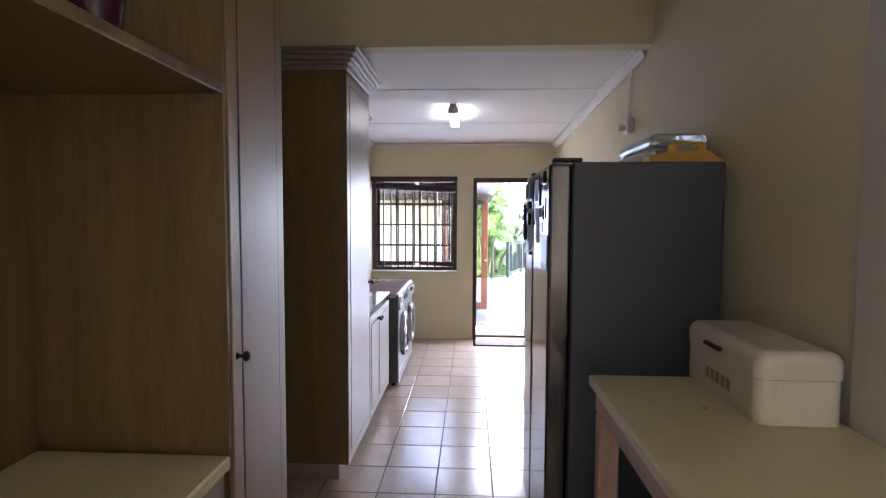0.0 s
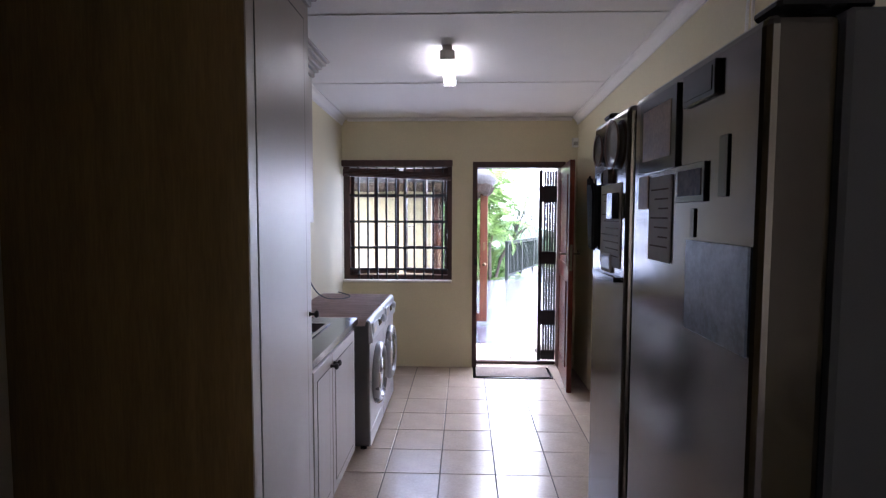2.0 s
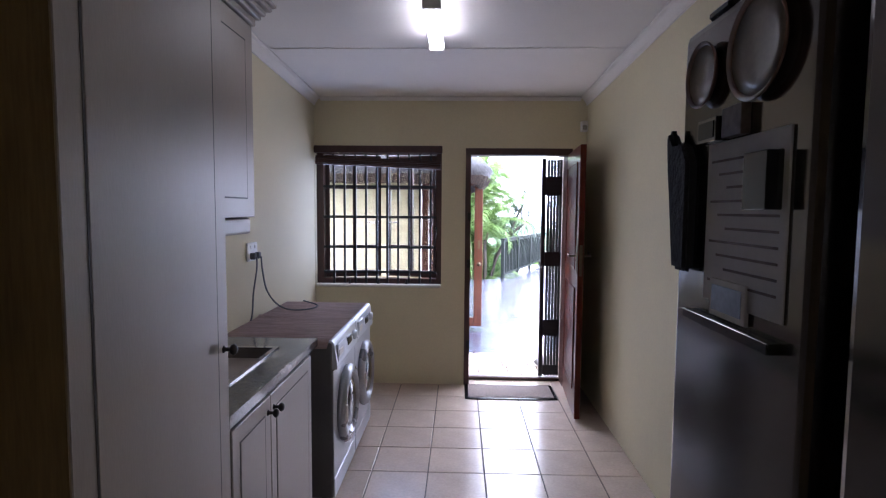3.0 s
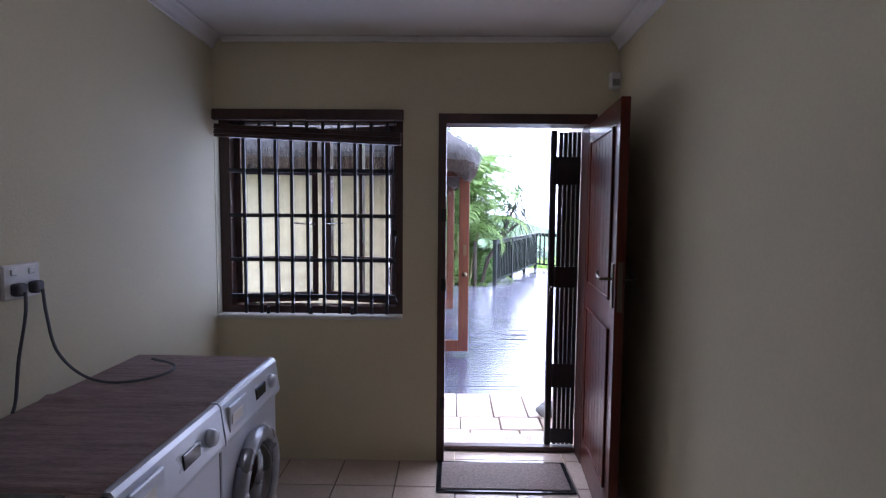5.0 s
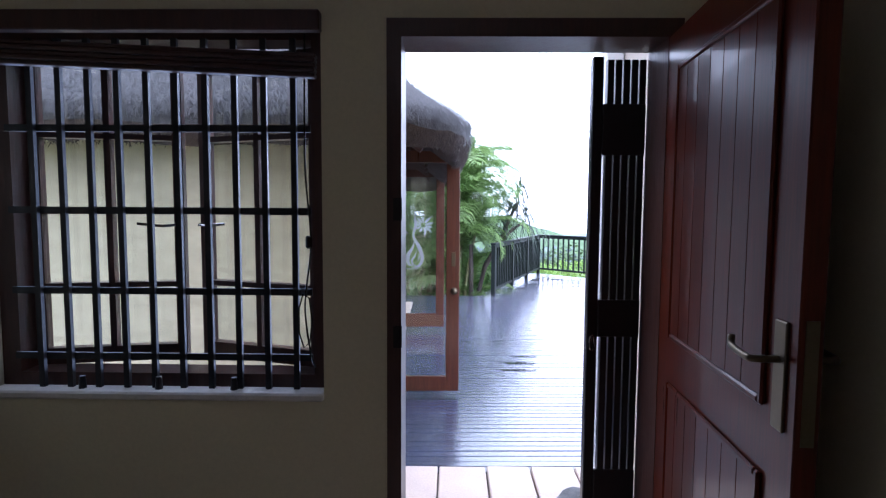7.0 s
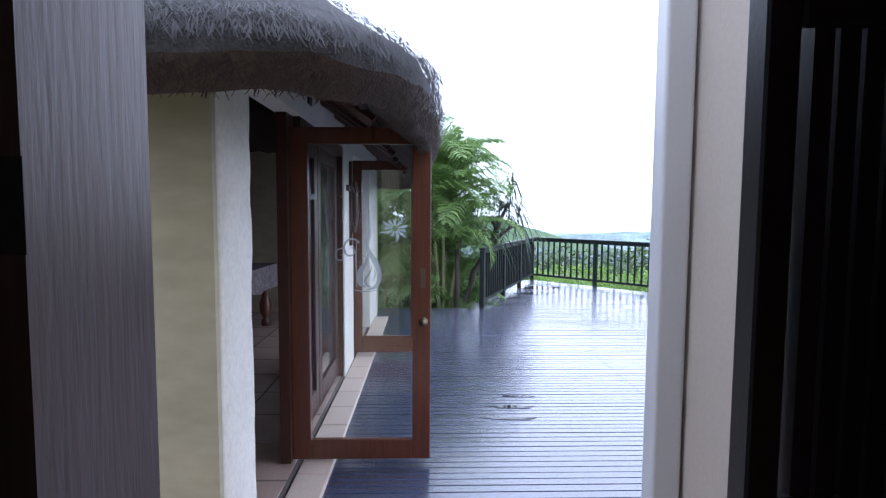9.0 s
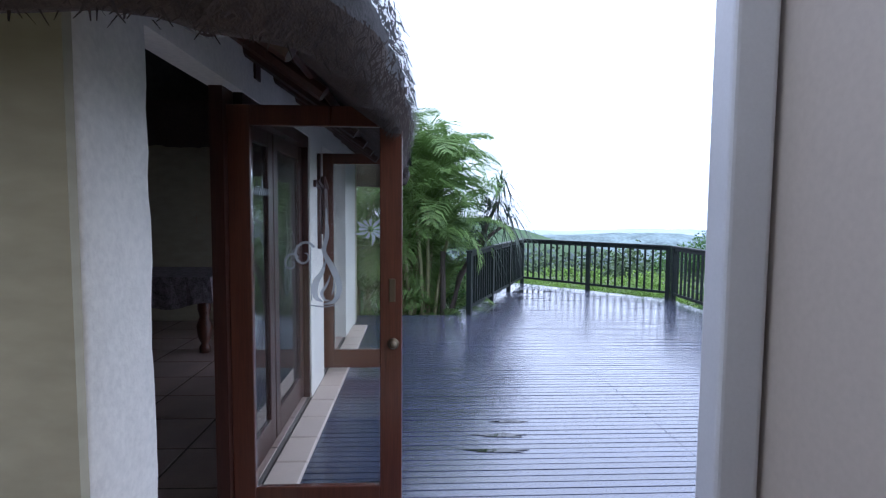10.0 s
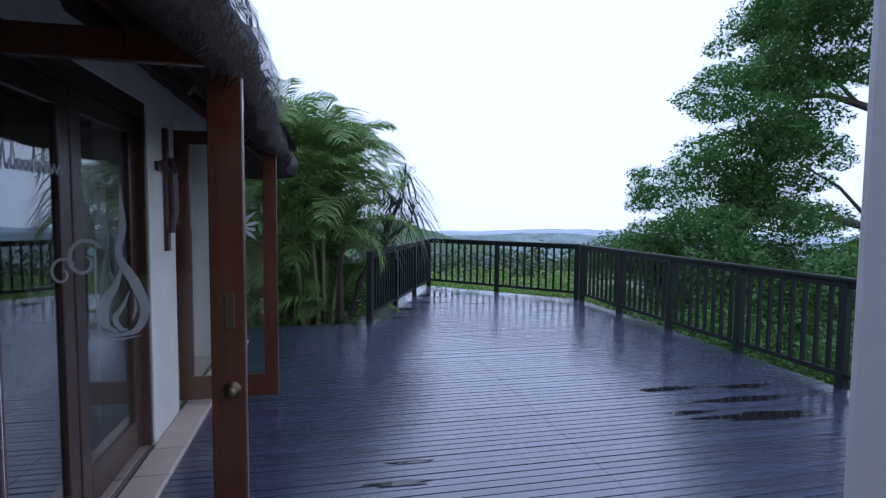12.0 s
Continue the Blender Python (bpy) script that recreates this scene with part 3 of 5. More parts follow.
def machine(y0, w=0.555):
    m = thing("washing_machine", "silver front-loading washing machine with a round glass door", "washing machine", (-0.95, y0 + 0.28, 0), group="laundry machines")
    y1, x = y0 + w, -0.655
    part("casing", boxes((-1.24, x, y0, y1, 0.03, 0.845), bevel=0.014, seg=3), SHADEDCASING, m, "casing with its side's shade put into dark grey")
    part("front_panel", boxes((x - 0.004, x + 0.003, y0 + 0.006, y1 - 0.006, 0.132, 0.694), bevel=0.003), SILVER, m)
    cp = part("control_panel", arched(bmesh.new(), [(x - 0.03, 0.705), (x + 0.020, 0.705), (x + 0.022, 0.72), (x + 0.006, 0.838), (x - 0.004, 0.850), (x - 0.03, 0.850)], y0 + 0.004, y1 - 0.004, "y"), SILVER, m)
    part("display", boxes((x + 0.008, x + 0.019, y0 + 0.29, y0 + 0.39, 0.755, 0.80), bevel=0.002), BLACKGLOSS, cp, "black display")
    part("drawer", boxes((x + 0.008, x + 0.022, y0 + 0.035, y0 + 0.185, 0.735, 0.825), bevel=0.004), SILVER, cp)
    part("drawer_grip", boxes((x + 0.022, x + 0.025, y0 + 0.05, y0 + 0.14, 0.76, 0.795), bevel=0.002), WHITEPLASTIC, cp, "pale drawer grip")
    part("dial", lathe(bmesh.new(), [(0.028, 0), (0.028, 0.012), (0.022, 0.024), (0.001, 0.025)], pose(x + 0.012, y0 + 0.455, 0.78, 0, 90, 0), 24), SILVER, cp, smooth=True)
    part("seam", boxes((x - 0.001, x + 0.0015, y0 + 0.006, y1 - 0.006, 0.696, 0.702)), BLACKGLOSS, m)
    d = part("door", lathe(bmesh.new(), [(0.205, 0), (0.212, 0.02), (0.200, 0.042), (0.170, 0.050), (0.152, 0.03), (0.150, 0.0)], pose(x, y0 + w / 2, 0.44, 0, 90, 0), 40), RING, m, "dull silver door ring", smooth=True)
    part("door_glass", lathe(bmesh.new(), [(0.151, 0.012), (0.14, 0.03), (0.10, 0.045), (0.04, 0.052), (0.001, 0.053)], pose(x, y0 + w / 2, 0.44, 0, 90, 0), 40), BLACKGLOSS, d, "dark bowl glass", smooth=True)
    part("door_handle", boxes((x + 0.04, x + 0.056, y0 + w / 2 - 0.19, y0 + w / 2 - 0.165, 0.39, 0.49), bevel=0.006), WHITEPLASTIC, d)
    part("kick_panel", boxes((x - 0.01, x + 0.006, y0 + 0.01, y1 - 0.01, 0.03, 0.13), bevel=0.003), SILVER, m)
    for fy in (y0 + 0.05, y1 - 0.05):
        for fx in (-1.19, x - 0.05):
            part("foot", cyl(bmesh.new(), (fx, fy, 0), (fx, fy, 0.03), 0.022), BLACKGLOSS, m)
    return m


machine(4.795)
machine(5.352)
# striped cloth with slight folds, lying on both machines
bm = bmesh.new()
NX, NY = 14, 60
grid = []
for i in range(NX + 1):
    row = []
    for j in range(NY + 1):
        x, y = -1.245 + 0.572 * i / NX, 4.742 + 1.165 * j / NY
        z = 0.8535 + 0.003 * noise.noise((x * 5, y * 4, 0)) + 0.014 * math.exp(-((y - 5.36 + 0.05 * (x + 0.95)) / 0.012) ** 2) * (0.6 + 0.4 * math.sin(x * 9))
        if y < 4.80:
            z -= (4.80 - y) * 0.5
        row.append(bm.verts.new((x, y, z)))
    grid.append(row)
for i in range(NX):
    for j in range(NY):
        bm.faces.new((grid[i][j], grid[i + 1][j], grid[i + 1][j + 1], grid[i][j + 1]))
bmesh.ops.solidify(bm, geom=list(bm.faces), thickness=-0.004)
solid("machine_cloth", bm, CLOTH, "brown striped cloth spread over the washing machines", "cloth", smooth=True)

sock = thing("double_socket", "cream double wall socket with two plugs", "socket", (XL, 5.31, 1.25))
part("plate", boxes((XL + 0.001, XL + 0.014, 5.235, 5.385, 1.20, 1.31), bevel=0.005), WHITEPLASTIC, sock)
GREYCABLE = mat("grey_rubber_cable", (0.10, 0.10, 0.11), 0.6, bump=0)
for y in (5.275, 5.345):
    part("switch", boxes((XL + 0.014, XL + 0.019, y - 0.012, y + 0.012, 1.275, 1.295), bevel=0.002), WHITEPLASTIC, sock)
    plug = part("plug", boxes((XL + 0.014, XL + 0.046, y - 0.018, y + 0.018, 1.212, 1.252), bevel=0.008, seg=2), GREYCABLE, sock, "dark plug")
part("cable", sweep(bmesh.new(), curve([(XL + 0.05, 5.275, 1.225), (XL + 0.05, 5.27, 1.15), (XL + 0.035, 5.255, 1.02), (XL + 0.03, 5.24, 0.89), (XL + 0.012, 5.235, 0.83)]), 0.005), GREYCABLE, sock, "hanging grey cable")
part("cable", sweep(bmesh.new(), curve([(XL + 0.05, 5.345, 1.225), (XL + 0.055, 5.35, 1.14), (XL + 0.075, 5.36, 1.02), (XL + 0.12, 5.40, 0.93), (XL + 0.18, 5.45, 0.885), (XL + 0.26, 5.52, 0.872), (XL + 0.31, 5.62, 0.872), (XL + 0.28, 5.70, 0.875), (XL + 0.20, 5.69, 0.90)]), 0.005), GREYCABLE, sock, "looped grey cable")

keys = thing("key_rack", "small grey metal key rack with hanging keys on the wall", "key rack", (XR, 4.63, 1.45))
part("plate", boxes((XR - 0.008, XR - 0.001, 4.56, 4.69, 1.45, 1.55), bevel=0.003), STEEL, keys)
for k, y in enumerate((4.585, 4.625, 4.665)):
    part("hook", sweep(bmesh.new(), [(XR - 0.008, y, 1.475), (XR - 0.03, y, 1.47), (XR - 0.032, y, 1.485)], 0.003), KNOB, keys)
    part("key", boxes((XR - 0.032, XR - 0.029, y - 0.008, y + 0.008, 1.385 + 0.012 * k, 1.468), bevel=0.001), KNOB, keys)
sens = thing("motion_sensor", "small white alarm sensor high in the room's corner", "alarm sensor", (XR - 0.03, 6.7, 2.2))
part("casing", boxes((XR - 0.06, XR - 0.002, 6.69, YW - 0.002, 2.165, 2.255), bevel=0.01, seg=2), WHITEPLASTIC, sens)
part("lens", boxes((XR - 0.05, XR - 0.012, 6.685, 6.69, 2.18, 2.215), bevel=0.002), CLEAR, sens)

# ---- lamp ----
LX, LY0, LY1 = -0.165, 4.72, 5.34
lamp = thing("ceiling_light", "lit twin fluorescent batten light on the ceiling", "ceiling light", (LX, 4.85, ceil(4.85)))
part("batten", arched(bmesh.new(), [(LY0, ceil(LY0) - 0.002), (LY1, ceil(LY1) - 0.002), (LY1, ceil(LY1) - 0.03), (LY0, ceil(LY0) - 0.03)], LX - 0.03, LX + 0.03, "x"), WHITEPLASTIC, lamp)
for x in (LX - 0.026, LX + 0.026):
    part("tube", cyl(bmesh.new(), (x, LY0 + 0.02, ceil(LY0) - 0.062), (x, LY1 - 0.02, ceil(LY1) - 0.062), 0.014), TUBE, lamp, "glowing white tube", smooth=True)
for y in (LY0, LY1 - 0.022):
    part("end_cap", boxes((LX - 0.045, LX + 0.045, y, y + 0.022, ceil(y) - 0.084, ceil(y) - 0.029), bevel=0.004), WHITEPLASTIC, lamp)

# ---- window ----
win = tagged(new("window_1"), "dark-stained wooden casement window standing ajar", "window", kind="structure")
win.matrix_world = Matrix.Translation((-0.72, 6.85, 0.87))
FRY0, FRY1 = 6.80, 6.90
part("window_frame", boxes((WX0, WX0 + 0.06, FRY0, FRY1, WZ0, WZ1), (WX1 - 0.045, WX1, FRY0, FRY1, WZ0, WZ1), (WX0 + 0.06, WX1 - 0.045, FRY0, FRY1, WZ1 - 0.055, WZ1), (WX0 + 0.06, WX1 - 0.045, FRY0, FRY1, WZ0, WZ0 + 0.045)), DARKWOOD, win)
part("window_sill", boxes((WX0 + 0.002, WX1, YW - 0.014, FRY0 - 0.002, WZ0 - 0.022, WZ0 + 0.004), bevel=0.006), WHITEPLASTER, win, "white painted sill")


def casement(hx, s, w, angle):
    """A casement sash hung at hx, with its panes, opened outwards."""
    z0, z1 = WZ0 + 0.047, WZ1 - 0.058
    m = Matrix.Translation((hx, FRY1 - 0.03, 0)) @ Matrix.Rotation(radians(angle * s), 4, "Z")
    bm = bmesh.new()
    for a, b, c, d in [(0, 0.034, z0, z1), (w - 0.034, w, z0, z1), (0.034, w - 0.034, z0, z0 + 0.055), (0.034, w - 0.034, z1 - 0.05, z1), (w / 2 - 0.01, w / 2 + 0.01, z0 + 0.055, z1 - 0.05),
                       (0.034, w - 0.034, 1.175, 1.193), (0.034, w - 0.034, 1.432, 1.45), (0.034, w - 0.034, 1.69, 1.708)]:
        box(bm, s * a, s * b, 0, 0.04, c, d)
    bmesh.ops.transform(bm, matrix=m, verts=bm.verts)
    sash = part("casement", bm, DARKWOOD, win)
    for u0, u1 in ((0.034, w / 2 - 0.01), (w / 2 + 0.01, w - 0.034)):
        for v0, v1 in ((z0 + 0.055, 1.175), (1.193, 1.432), (1.45, 1.69), (1.708, z1 - 0.05)):
            bm = boxes((s * u0, s * u1, 0.018, 0.022, v0, v1))
            bmesh.ops.transform(bm, matrix=m, verts=bm.verts)
            part("pane", bm, GLASS, sash).visible_shadow = False
    bm = sweep(bmesh.new(), [(s * (w - 0.02), 0.0, 1.395), (s * (w - 0.02), -0.03, 1.395), (s * (w - 0.06), -0.045, 1.392), (s * (w - 0.14), -0.045, 1.40)], 0.005)
    bmesh.ops.transform(bm, matrix=m, verts=bm.verts)
    part("catch", bm, STEEL, sash, "metal window catch")


casement(WX0 + 0.06, 1, 0.485, 12)
casement(WX1 - 0.045, -1, 0.485, 17)
grille = thing("burglar_bars", "black painted steel burglar bars across the window", "window grille", (-0.72, 6.77, 0.87))
for i in range(10):
    x = WX0 + 0.155 + i * 0.0925
    part("bar", boxes((x - 0.009, x + 0.009, 6.765, 6.779, WZ0 + 0.006, WZ1 - 0.06)), BLACKMETAL, grille)
for z in (0.960, 1.175, 1.435, 1.695):
    part("cross_bar", boxes((WX0 + 0.06, WX1 - 0.045, 6.780, 6.787, z, z + 0.022)), BLACKMETAL, grille)
for x in (WX0 + 0.29, WX0 + 0.54, WX0 + 0.785):
    part("stud", cyl(bmesh.new(), (x, 6.762, WZ0 + 0.005), (x, 6.762, WZ0 + 0.045), 0.012, 0.009), BLACKMETAL, grille)
blind = thing("roll_up_blind", "dark brown wooden slat blind rolled up crookedly", "blind", (-0.72, 6.72, 1.9))
part("headrail", boxes((WX0 + 0.002, WX1 + 0.005, 6.70, 6.738, 1.985, 2.045), bevel=0.004), DARKWOOD, blind)
for i in range(5):
    bm = boxes((-0.53, 0.53, -0.018 - 0.006 * (i % 2), 0.014, -0.036 + i * 0.0145, -0.0225 + i * 0.0145), bevel=0.003)
    bmesh.ops.transform(bm, matrix=pose((WX0 + WX1) / 2 + 0.002, 6.72, 1.905, 0, 2.4, 0), verts=bm.verts)
    part("slat", bm, DARKWOOD, blind)
part("pull_cord", sweep(bmesh.new(), curve([(WX1 - 0.05, 6.745, 1.99), (WX1 - 0.055, 6.75, 1.6), (WX1 - 0.04, 6.752, 1.35), (WX1 - 0.06, 6.75, 1.15), (WX1 - 0.045, 6.752, 1.0), (WX1 - 0.03, 6.75, 0.95)]), 0.003), BLACKGLOSS, blind, "thin dark pull cord")
part("cord_knot", boxes((WX1 - 0.055, WX1 - 0.035, 6.74, 6.757, 1.33, 1.37), bevel=0.005), BLACKGLOSS, blind)
part("cord_loop", sweep(bmesh.new(), [(WX1 - 0.06 + 0.022 * math.cos(k * 0.9), 6.75, 1.10 + 0.09 * math.sin(k * 0.9)) for k in range(14)], 0.0025), BLACKGLOSS, blind)

# ---- back door ----
dframe = tagged(new("door_1"), "dark red varnished panelled back door standing open inwards", "door", kind="structure")
dframe.matrix_world = Matrix.Translation((0.43, 6.8, 0))
part("door_frame", boxes((DX0, DX0 + 0.045, YW - 0.008, 6.90, 0, DZ), (DX1 - 0.045, DX1, YW - 0.008, 6.90, 0, DZ), (DX0 + 0.045, DX1 - 0.045, YW - 0.008, 6.90, DZ - 0.055, DZ)), DARKWOOD, dframe)
part("threshold", boxes((DX0 + 0.045, DX1 - 0.045, 6.87, 6.93, 0.0, 0.032), bevel=0.008), DARKWOOD, dframe)
for z in (0.32, 1.02, 1.42):
    part("strike_plate", boxes((DX0 + 0.020, DX0 + 0.047, YW - 0.0095, YW - 0.0085, z, z + 0.07)), KNOB, dframe, "metal strike plate")
LEAF_W = 0.76
LEAF_AT = Matrix.Translation((0.872, 6.735, 0)) @ Matrix.Rotation(radians(85.6), 4, "Z")
bm = box(bmesh.new(), -LEAF_W, 0, -0.042, 0, 0.008, 1.975, bevel=0.003)
bmesh.ops.transform(bm, matrix=LEAF_AT, verts=bm.verts)
leaf = part("leaf", bm, MAHOG, dframe)


def leaf_part(name, bm, material, label="", smooth=False):
    bmesh.ops.transform(bm, matrix=LEAF_AT, verts=bm.verts)
    return part(name, bm, material, leaf, label, smooth)


BRASS = mat("dull_brass", (0.14, 0.11, 0.07), 0.4, metal=0.8, vary=0.1, bump=0)
for v0, v1 in ((1.085, 1.865), (0.20, 0.955)):
    for i in range(7):
        x = -LEAF_W + 0.118 + i * 0.0765
        leaf_part("board", boxes((x, x + 0.0752, -0.0005, 0.005, v0 + 0.016, v1 - 0.016), bevel=0.0012), MAHOG)
    a, b = -LEAF_W + 0.10, -0.105
    for r in ((a, a + 0.016, v0, v1), (b - 0.016, b, v0, v1), (a + 0.016, b - 0.016, v0, v0 + 0.016), (a + 0.016, b - 0.016, v1 - 0.016, v1)):
        leaf_part("moulding", boxes((r[0], r[1], -0.0005, 0.010, r[2], r[3]), bevel=0.004), MAHOG)
leaf_part("lock_plate", boxes((-LEAF_W + 0.03, -LEAF_W + 0.07, 0.0005, 0.006, 1.06, 1.26), bevel=0.002), BRASS, "brass lock plate")
for side in (1, -1):
    o = 0.0 if side > 0 else -0.042
    leaf_part("handle", sweep(bmesh.new(), curve([(-LEAF_W + 0.05, o, 1.19), (-LEAF_W + 0.05, o + side * 0.045, 1.19), (-LEAF_W + 0.065, o + side * 0.055, 1.19), (-LEAF_W + 0.125, o + side * 0.055, 1.195), (-LEAF_W + 0.14, o + side * 0.05, 1.212)], 4), 0.007, 8), BRASS, "brass lever handle", True)
leaf_part("lock_edge_plate", boxes((-LEAF_W - 0.002, -LEAF_W - 0.0003, -0.032, -0.010, 1.05, 1.27)), BRASS, "brass lock edge plate")

GX0 = 0.69
gate = thing("folding_security_gate", "black steel trellis security gate folded against the door frame", "security gate", (0.75, 6.92, 0))
part("lock_stile", boxes((GX0, GX0 + 0.036, 6.902, 6.94, 0.035, 1.965), bevel=0.003), BLACKMETAL, gate)
for i in range(5):
    x = GX0 + 0.060 + i * 0.0265
    part("upright", boxes((x - 0.0105, x + 0.0105, 6.905, 6.932, 0.04, 1.955)), BLACKMETAL, gate)
for z0, z1 in ((0.05, 0.14), (0.40, 0.55), (1.02, 1.15), (1.64, 1.81)):
    part("trellis_band", boxes((GX0 + 0.036, 0.868, 6.900, 6.912, z0, z1), bevel=0.003), BLACKMETAL, gate)
part("padlock_loop", sweep(bmesh.new(), [(GX0 + 0.018 + 0.008 * math.cos(k * math.pi / 6), 6.899, 1.0 + 0.028 * math.sin(k * math.pi / 6)) for k in range(13)], 0.003), STEEL, gate, "steel padlock loop")

mat_in = thing("doormat", "grey-brown woven doormat with a black rubber border", "doormat", (0.4, 6.6, 0))
part("border", boxes((0.03, 0.775, 6.375, 6.725, 0.001, 0.010), bevel=0.004), BLACKGLOSS, mat_in, "black rubber border")
part("mat_surface", boxes((0.058, 0.748, 6.40, 6.70, 0.009, 0.016), bevel=0.003), mat("grey_brown_mat", (0.20, 0.155, 0.13), 0.95, vary=0.55, scale=70, fine=300, bump=0.4), mat_in)

# ---- outside: side wall, downpipe, mat, stone ----
structure("wall_outside_right", boxes((1.153, 1.37, YO + 0.002, 8.12, -1.0, 2.75)), EXTWALL, "pale grey painted exterior wall beside the door")
pipe = thing("downpipe", "white square rainwater downpipe at the wall's end", "downpipe", (1.09, 8.1, DX0))
PIPEWHITE = mat("white_gutter_paint", (0.56, 0.56, 0.59), 0.45, vary=0.04, scale=4, bump=0.02)
part("pipe", boxes((1.048, 1.143, 8.035, 8.125, -0.2, 2.34), bevel=0.012, seg=3), PIPEWHITE, pipe)
bm = boxes((-0.22, 0.0, -0.04, 0.04, -0.035, 0.035), bevel=0.012, seg=2)
bmesh.ops.transform(bm, matrix=pose(1.12, 8.08, 2.36, 0, 20, 0), verts=bm.verts)
part("offset_bend", bm, PIPEWHITE, pipe)

DZK = -0.17
mat_out = thing("outdoor_mat", "pale doormat with faded red-brown lettering outside the door", "doormat", (0.4, 7.2, -0.14))
part("pad", rounded(0.062, 0.69, 7.04, 7.445, DZK + 0.031, DZK + 0.043, 0.05, False), mat("pale_coir_mat", (0.46, 0.38, 0.35), 0.95, vary=0.25, scale=30, fine=200, bump=0.3), mat_out)
LETTER = mat("faded_red_brown_print", (0.22, 0.10, 0.08), 0.9, vary=0.4, scale=40)
words = bpy.data.curves.new("lettering", "FONT")
words.body, words.size, words.extrude, words.align_x = "BUZZ OFF", 0.135, 0.0008, "CENTER"
draft = bpy.data.objects.new("lettering_draft", words)
lettering = bpy.data.meshes.new_from_object(draft)
bpy.data.objects.remove(draft)
lettering.transform(pose(0.375, 7.235, DZK + 0.0442, 0, 0, 180))
lettering.materials.clear()
lettering.materials.append(LETTER)
ob = new("lettering", lettering)
ob.parent, ob.matrix_parent_inverse = mat_out, mat_out.matrix_world.inverted()
ob["label"] = "faded red-brown lettering"
bm = bmesh.new()
bmesh.ops.create_icosphere(bm, subdivisions=3, radius=0.10, matrix=Matrix.Translation((0.90, 7.84, DZK + 0.07)) @ Matrix.Diagonal((1.15, 0.9, 0.62, 1)))
for v in bm.verts:
    v.co += v.normal * 0.02 * noise.noise(v.co * 14)
solid("garden_stone", bm, mat("grey_river_stone", (0.13, 0.13, 0.13), 0.7, vary=0.4, scale=20, bump=0.2), "rounded dark grey stone lying on the pavers", "stone", smooth=True)

# ---- railing ----
R1, R2, R3 = (1.03, 15.20), (2.49, 18.99), (4.83, 16.78)


def railing(a, b, posts, skip_first=False):
    a, b = Vector((*a, 0)), Vector((*b, 0))
    d = b - a
    rail = thing("deck_railing", "black-green painted timber deck railing with square balusters", "railing", (*((a + b) / 2).xy, DZK), group="deck railings")
    turn = Matrix.Translation((a.x, a.y, DZK)) @ Matrix.Rotation(math.atan2(d.y, d.x), 4, "Z")

    def put(name, bm):
        bmesh.ops.transform(bm, matrix=turn, verts=bm.verts)
        part(name, bm, RAILPAINT, rail)
    put("top_rail", boxes((-0.04, d.length + 0.04, -0.05, 0.05, 0.965, 1.0), bevel=0.006))
    put("under_rail", boxes((0.0, d.length, -0.022, 0.022, 0.905, 0.963)))
    put("bottom_rail", boxes((0.0, d.length, -0.022, 0.022, 0.10, 0.145)))
    for k in range(posts + 1):
        if k or not skip_first:
            u = d.length * k / posts
            put("post", boxes((u - 0.038, u + 0.038, -0.038, 0.038, -0.3, 0.964), bevel=0.004))
    per = max(2, round(d.length / posts / 0.142))
    for k in range(posts):
        for i in range(1, per):
            u = d.length / posts * (k + i / per)
            put("baluster", boxes((u - 0.016, u + 0.016, -0.016, 0.016, 0.146, 0.904)))


RAILPAINT = mat("black_green_timber_paint", (0.010, 0.015, 0.013), 0.55, vary=0.3, scale=6, bump=0.05, spec=0.3)
railing(R1, R2, 3)
railing(R2, R3, 2, True)
railing((4.865, 16.62), (5.09, 10.50), 5)

# ---- thatched house (built square, then turned a little about its near corner) ----
hut = tagged(new("thatched_house"), "yellow plastered house with a thick grey thatched roof and glass doors", "house")
hut.matrix_world = Matrix.Translation((-0.48, 8.74, DZK))
HX = -0.49
SL = -0.14
part("wall", boxes((-5.0, HX - 0.002, 8.34, 8.38, -1.0, 2.22)), PLASTER, hut, "stained yellow ochre plaster wall")
bm = bmesh.new()
grid = []
for k in range(41):
    z = -0.6 + k * 0.0715
    row = []
    for px, py in ((-0.85, 8.376), (HX - 0.004, 8.376), (HX + 0.006, 8.39), (HX + 0.006, 8.5), (HX + 0.004, 8.62), (HX + 0.006, 8.735), (HX - 0.006, 8.745), (-0.85, 8.745)):
        q = 0.009 * noise.noise((py * 3, z * 2.3, 2.0)) + 0.004 * noise.noise((py * 9, z * 9, 5.0))
        row.append(bm.verts.new((px + q, py + q, z)))
    grid.append(row)
for a, b in zip(grid, grid[1:]):
    for i in range(8):
        bm.faces.new((a[i], a[(i + 1) % 8], b[(i + 1) % 8], b[i]))
bm.faces.new(grid[0][::-1])
bm.faces.new(grid[-1])
part("wall", bm, WHITEPLASTER, hut, "white limewashed wall end", True)
part("wall", boxes((-0.80, HX, 11.42, 12.02, -0.145, 2.04)), WHITEPLASTER, hut, "white limewashed pier")
bm = bmesh.new()
arched(bm, [(8.744, 2.03), (14.6, 2.03), (14.6, 2.52), (9.1, 2.52), (8.744, 2.36)], -0.62, HX, "x")
part("wall", bm, WHITEPLASTER, hut, "white wall over the glass doors")
part("wall", boxes((-0.80, HX, 13.6, 14.6, -0.6, 2.03)), WHITEPLASTER, hut)
part("wall", boxes((-5.0, -4.8, 8.38, 14.6, -0.6, 2.6)), PLASTER, hut)
part("wall", boxes((-5.0, HX, 14.6, 14.8, -0.6, 2.6)), PLASTER, hut)
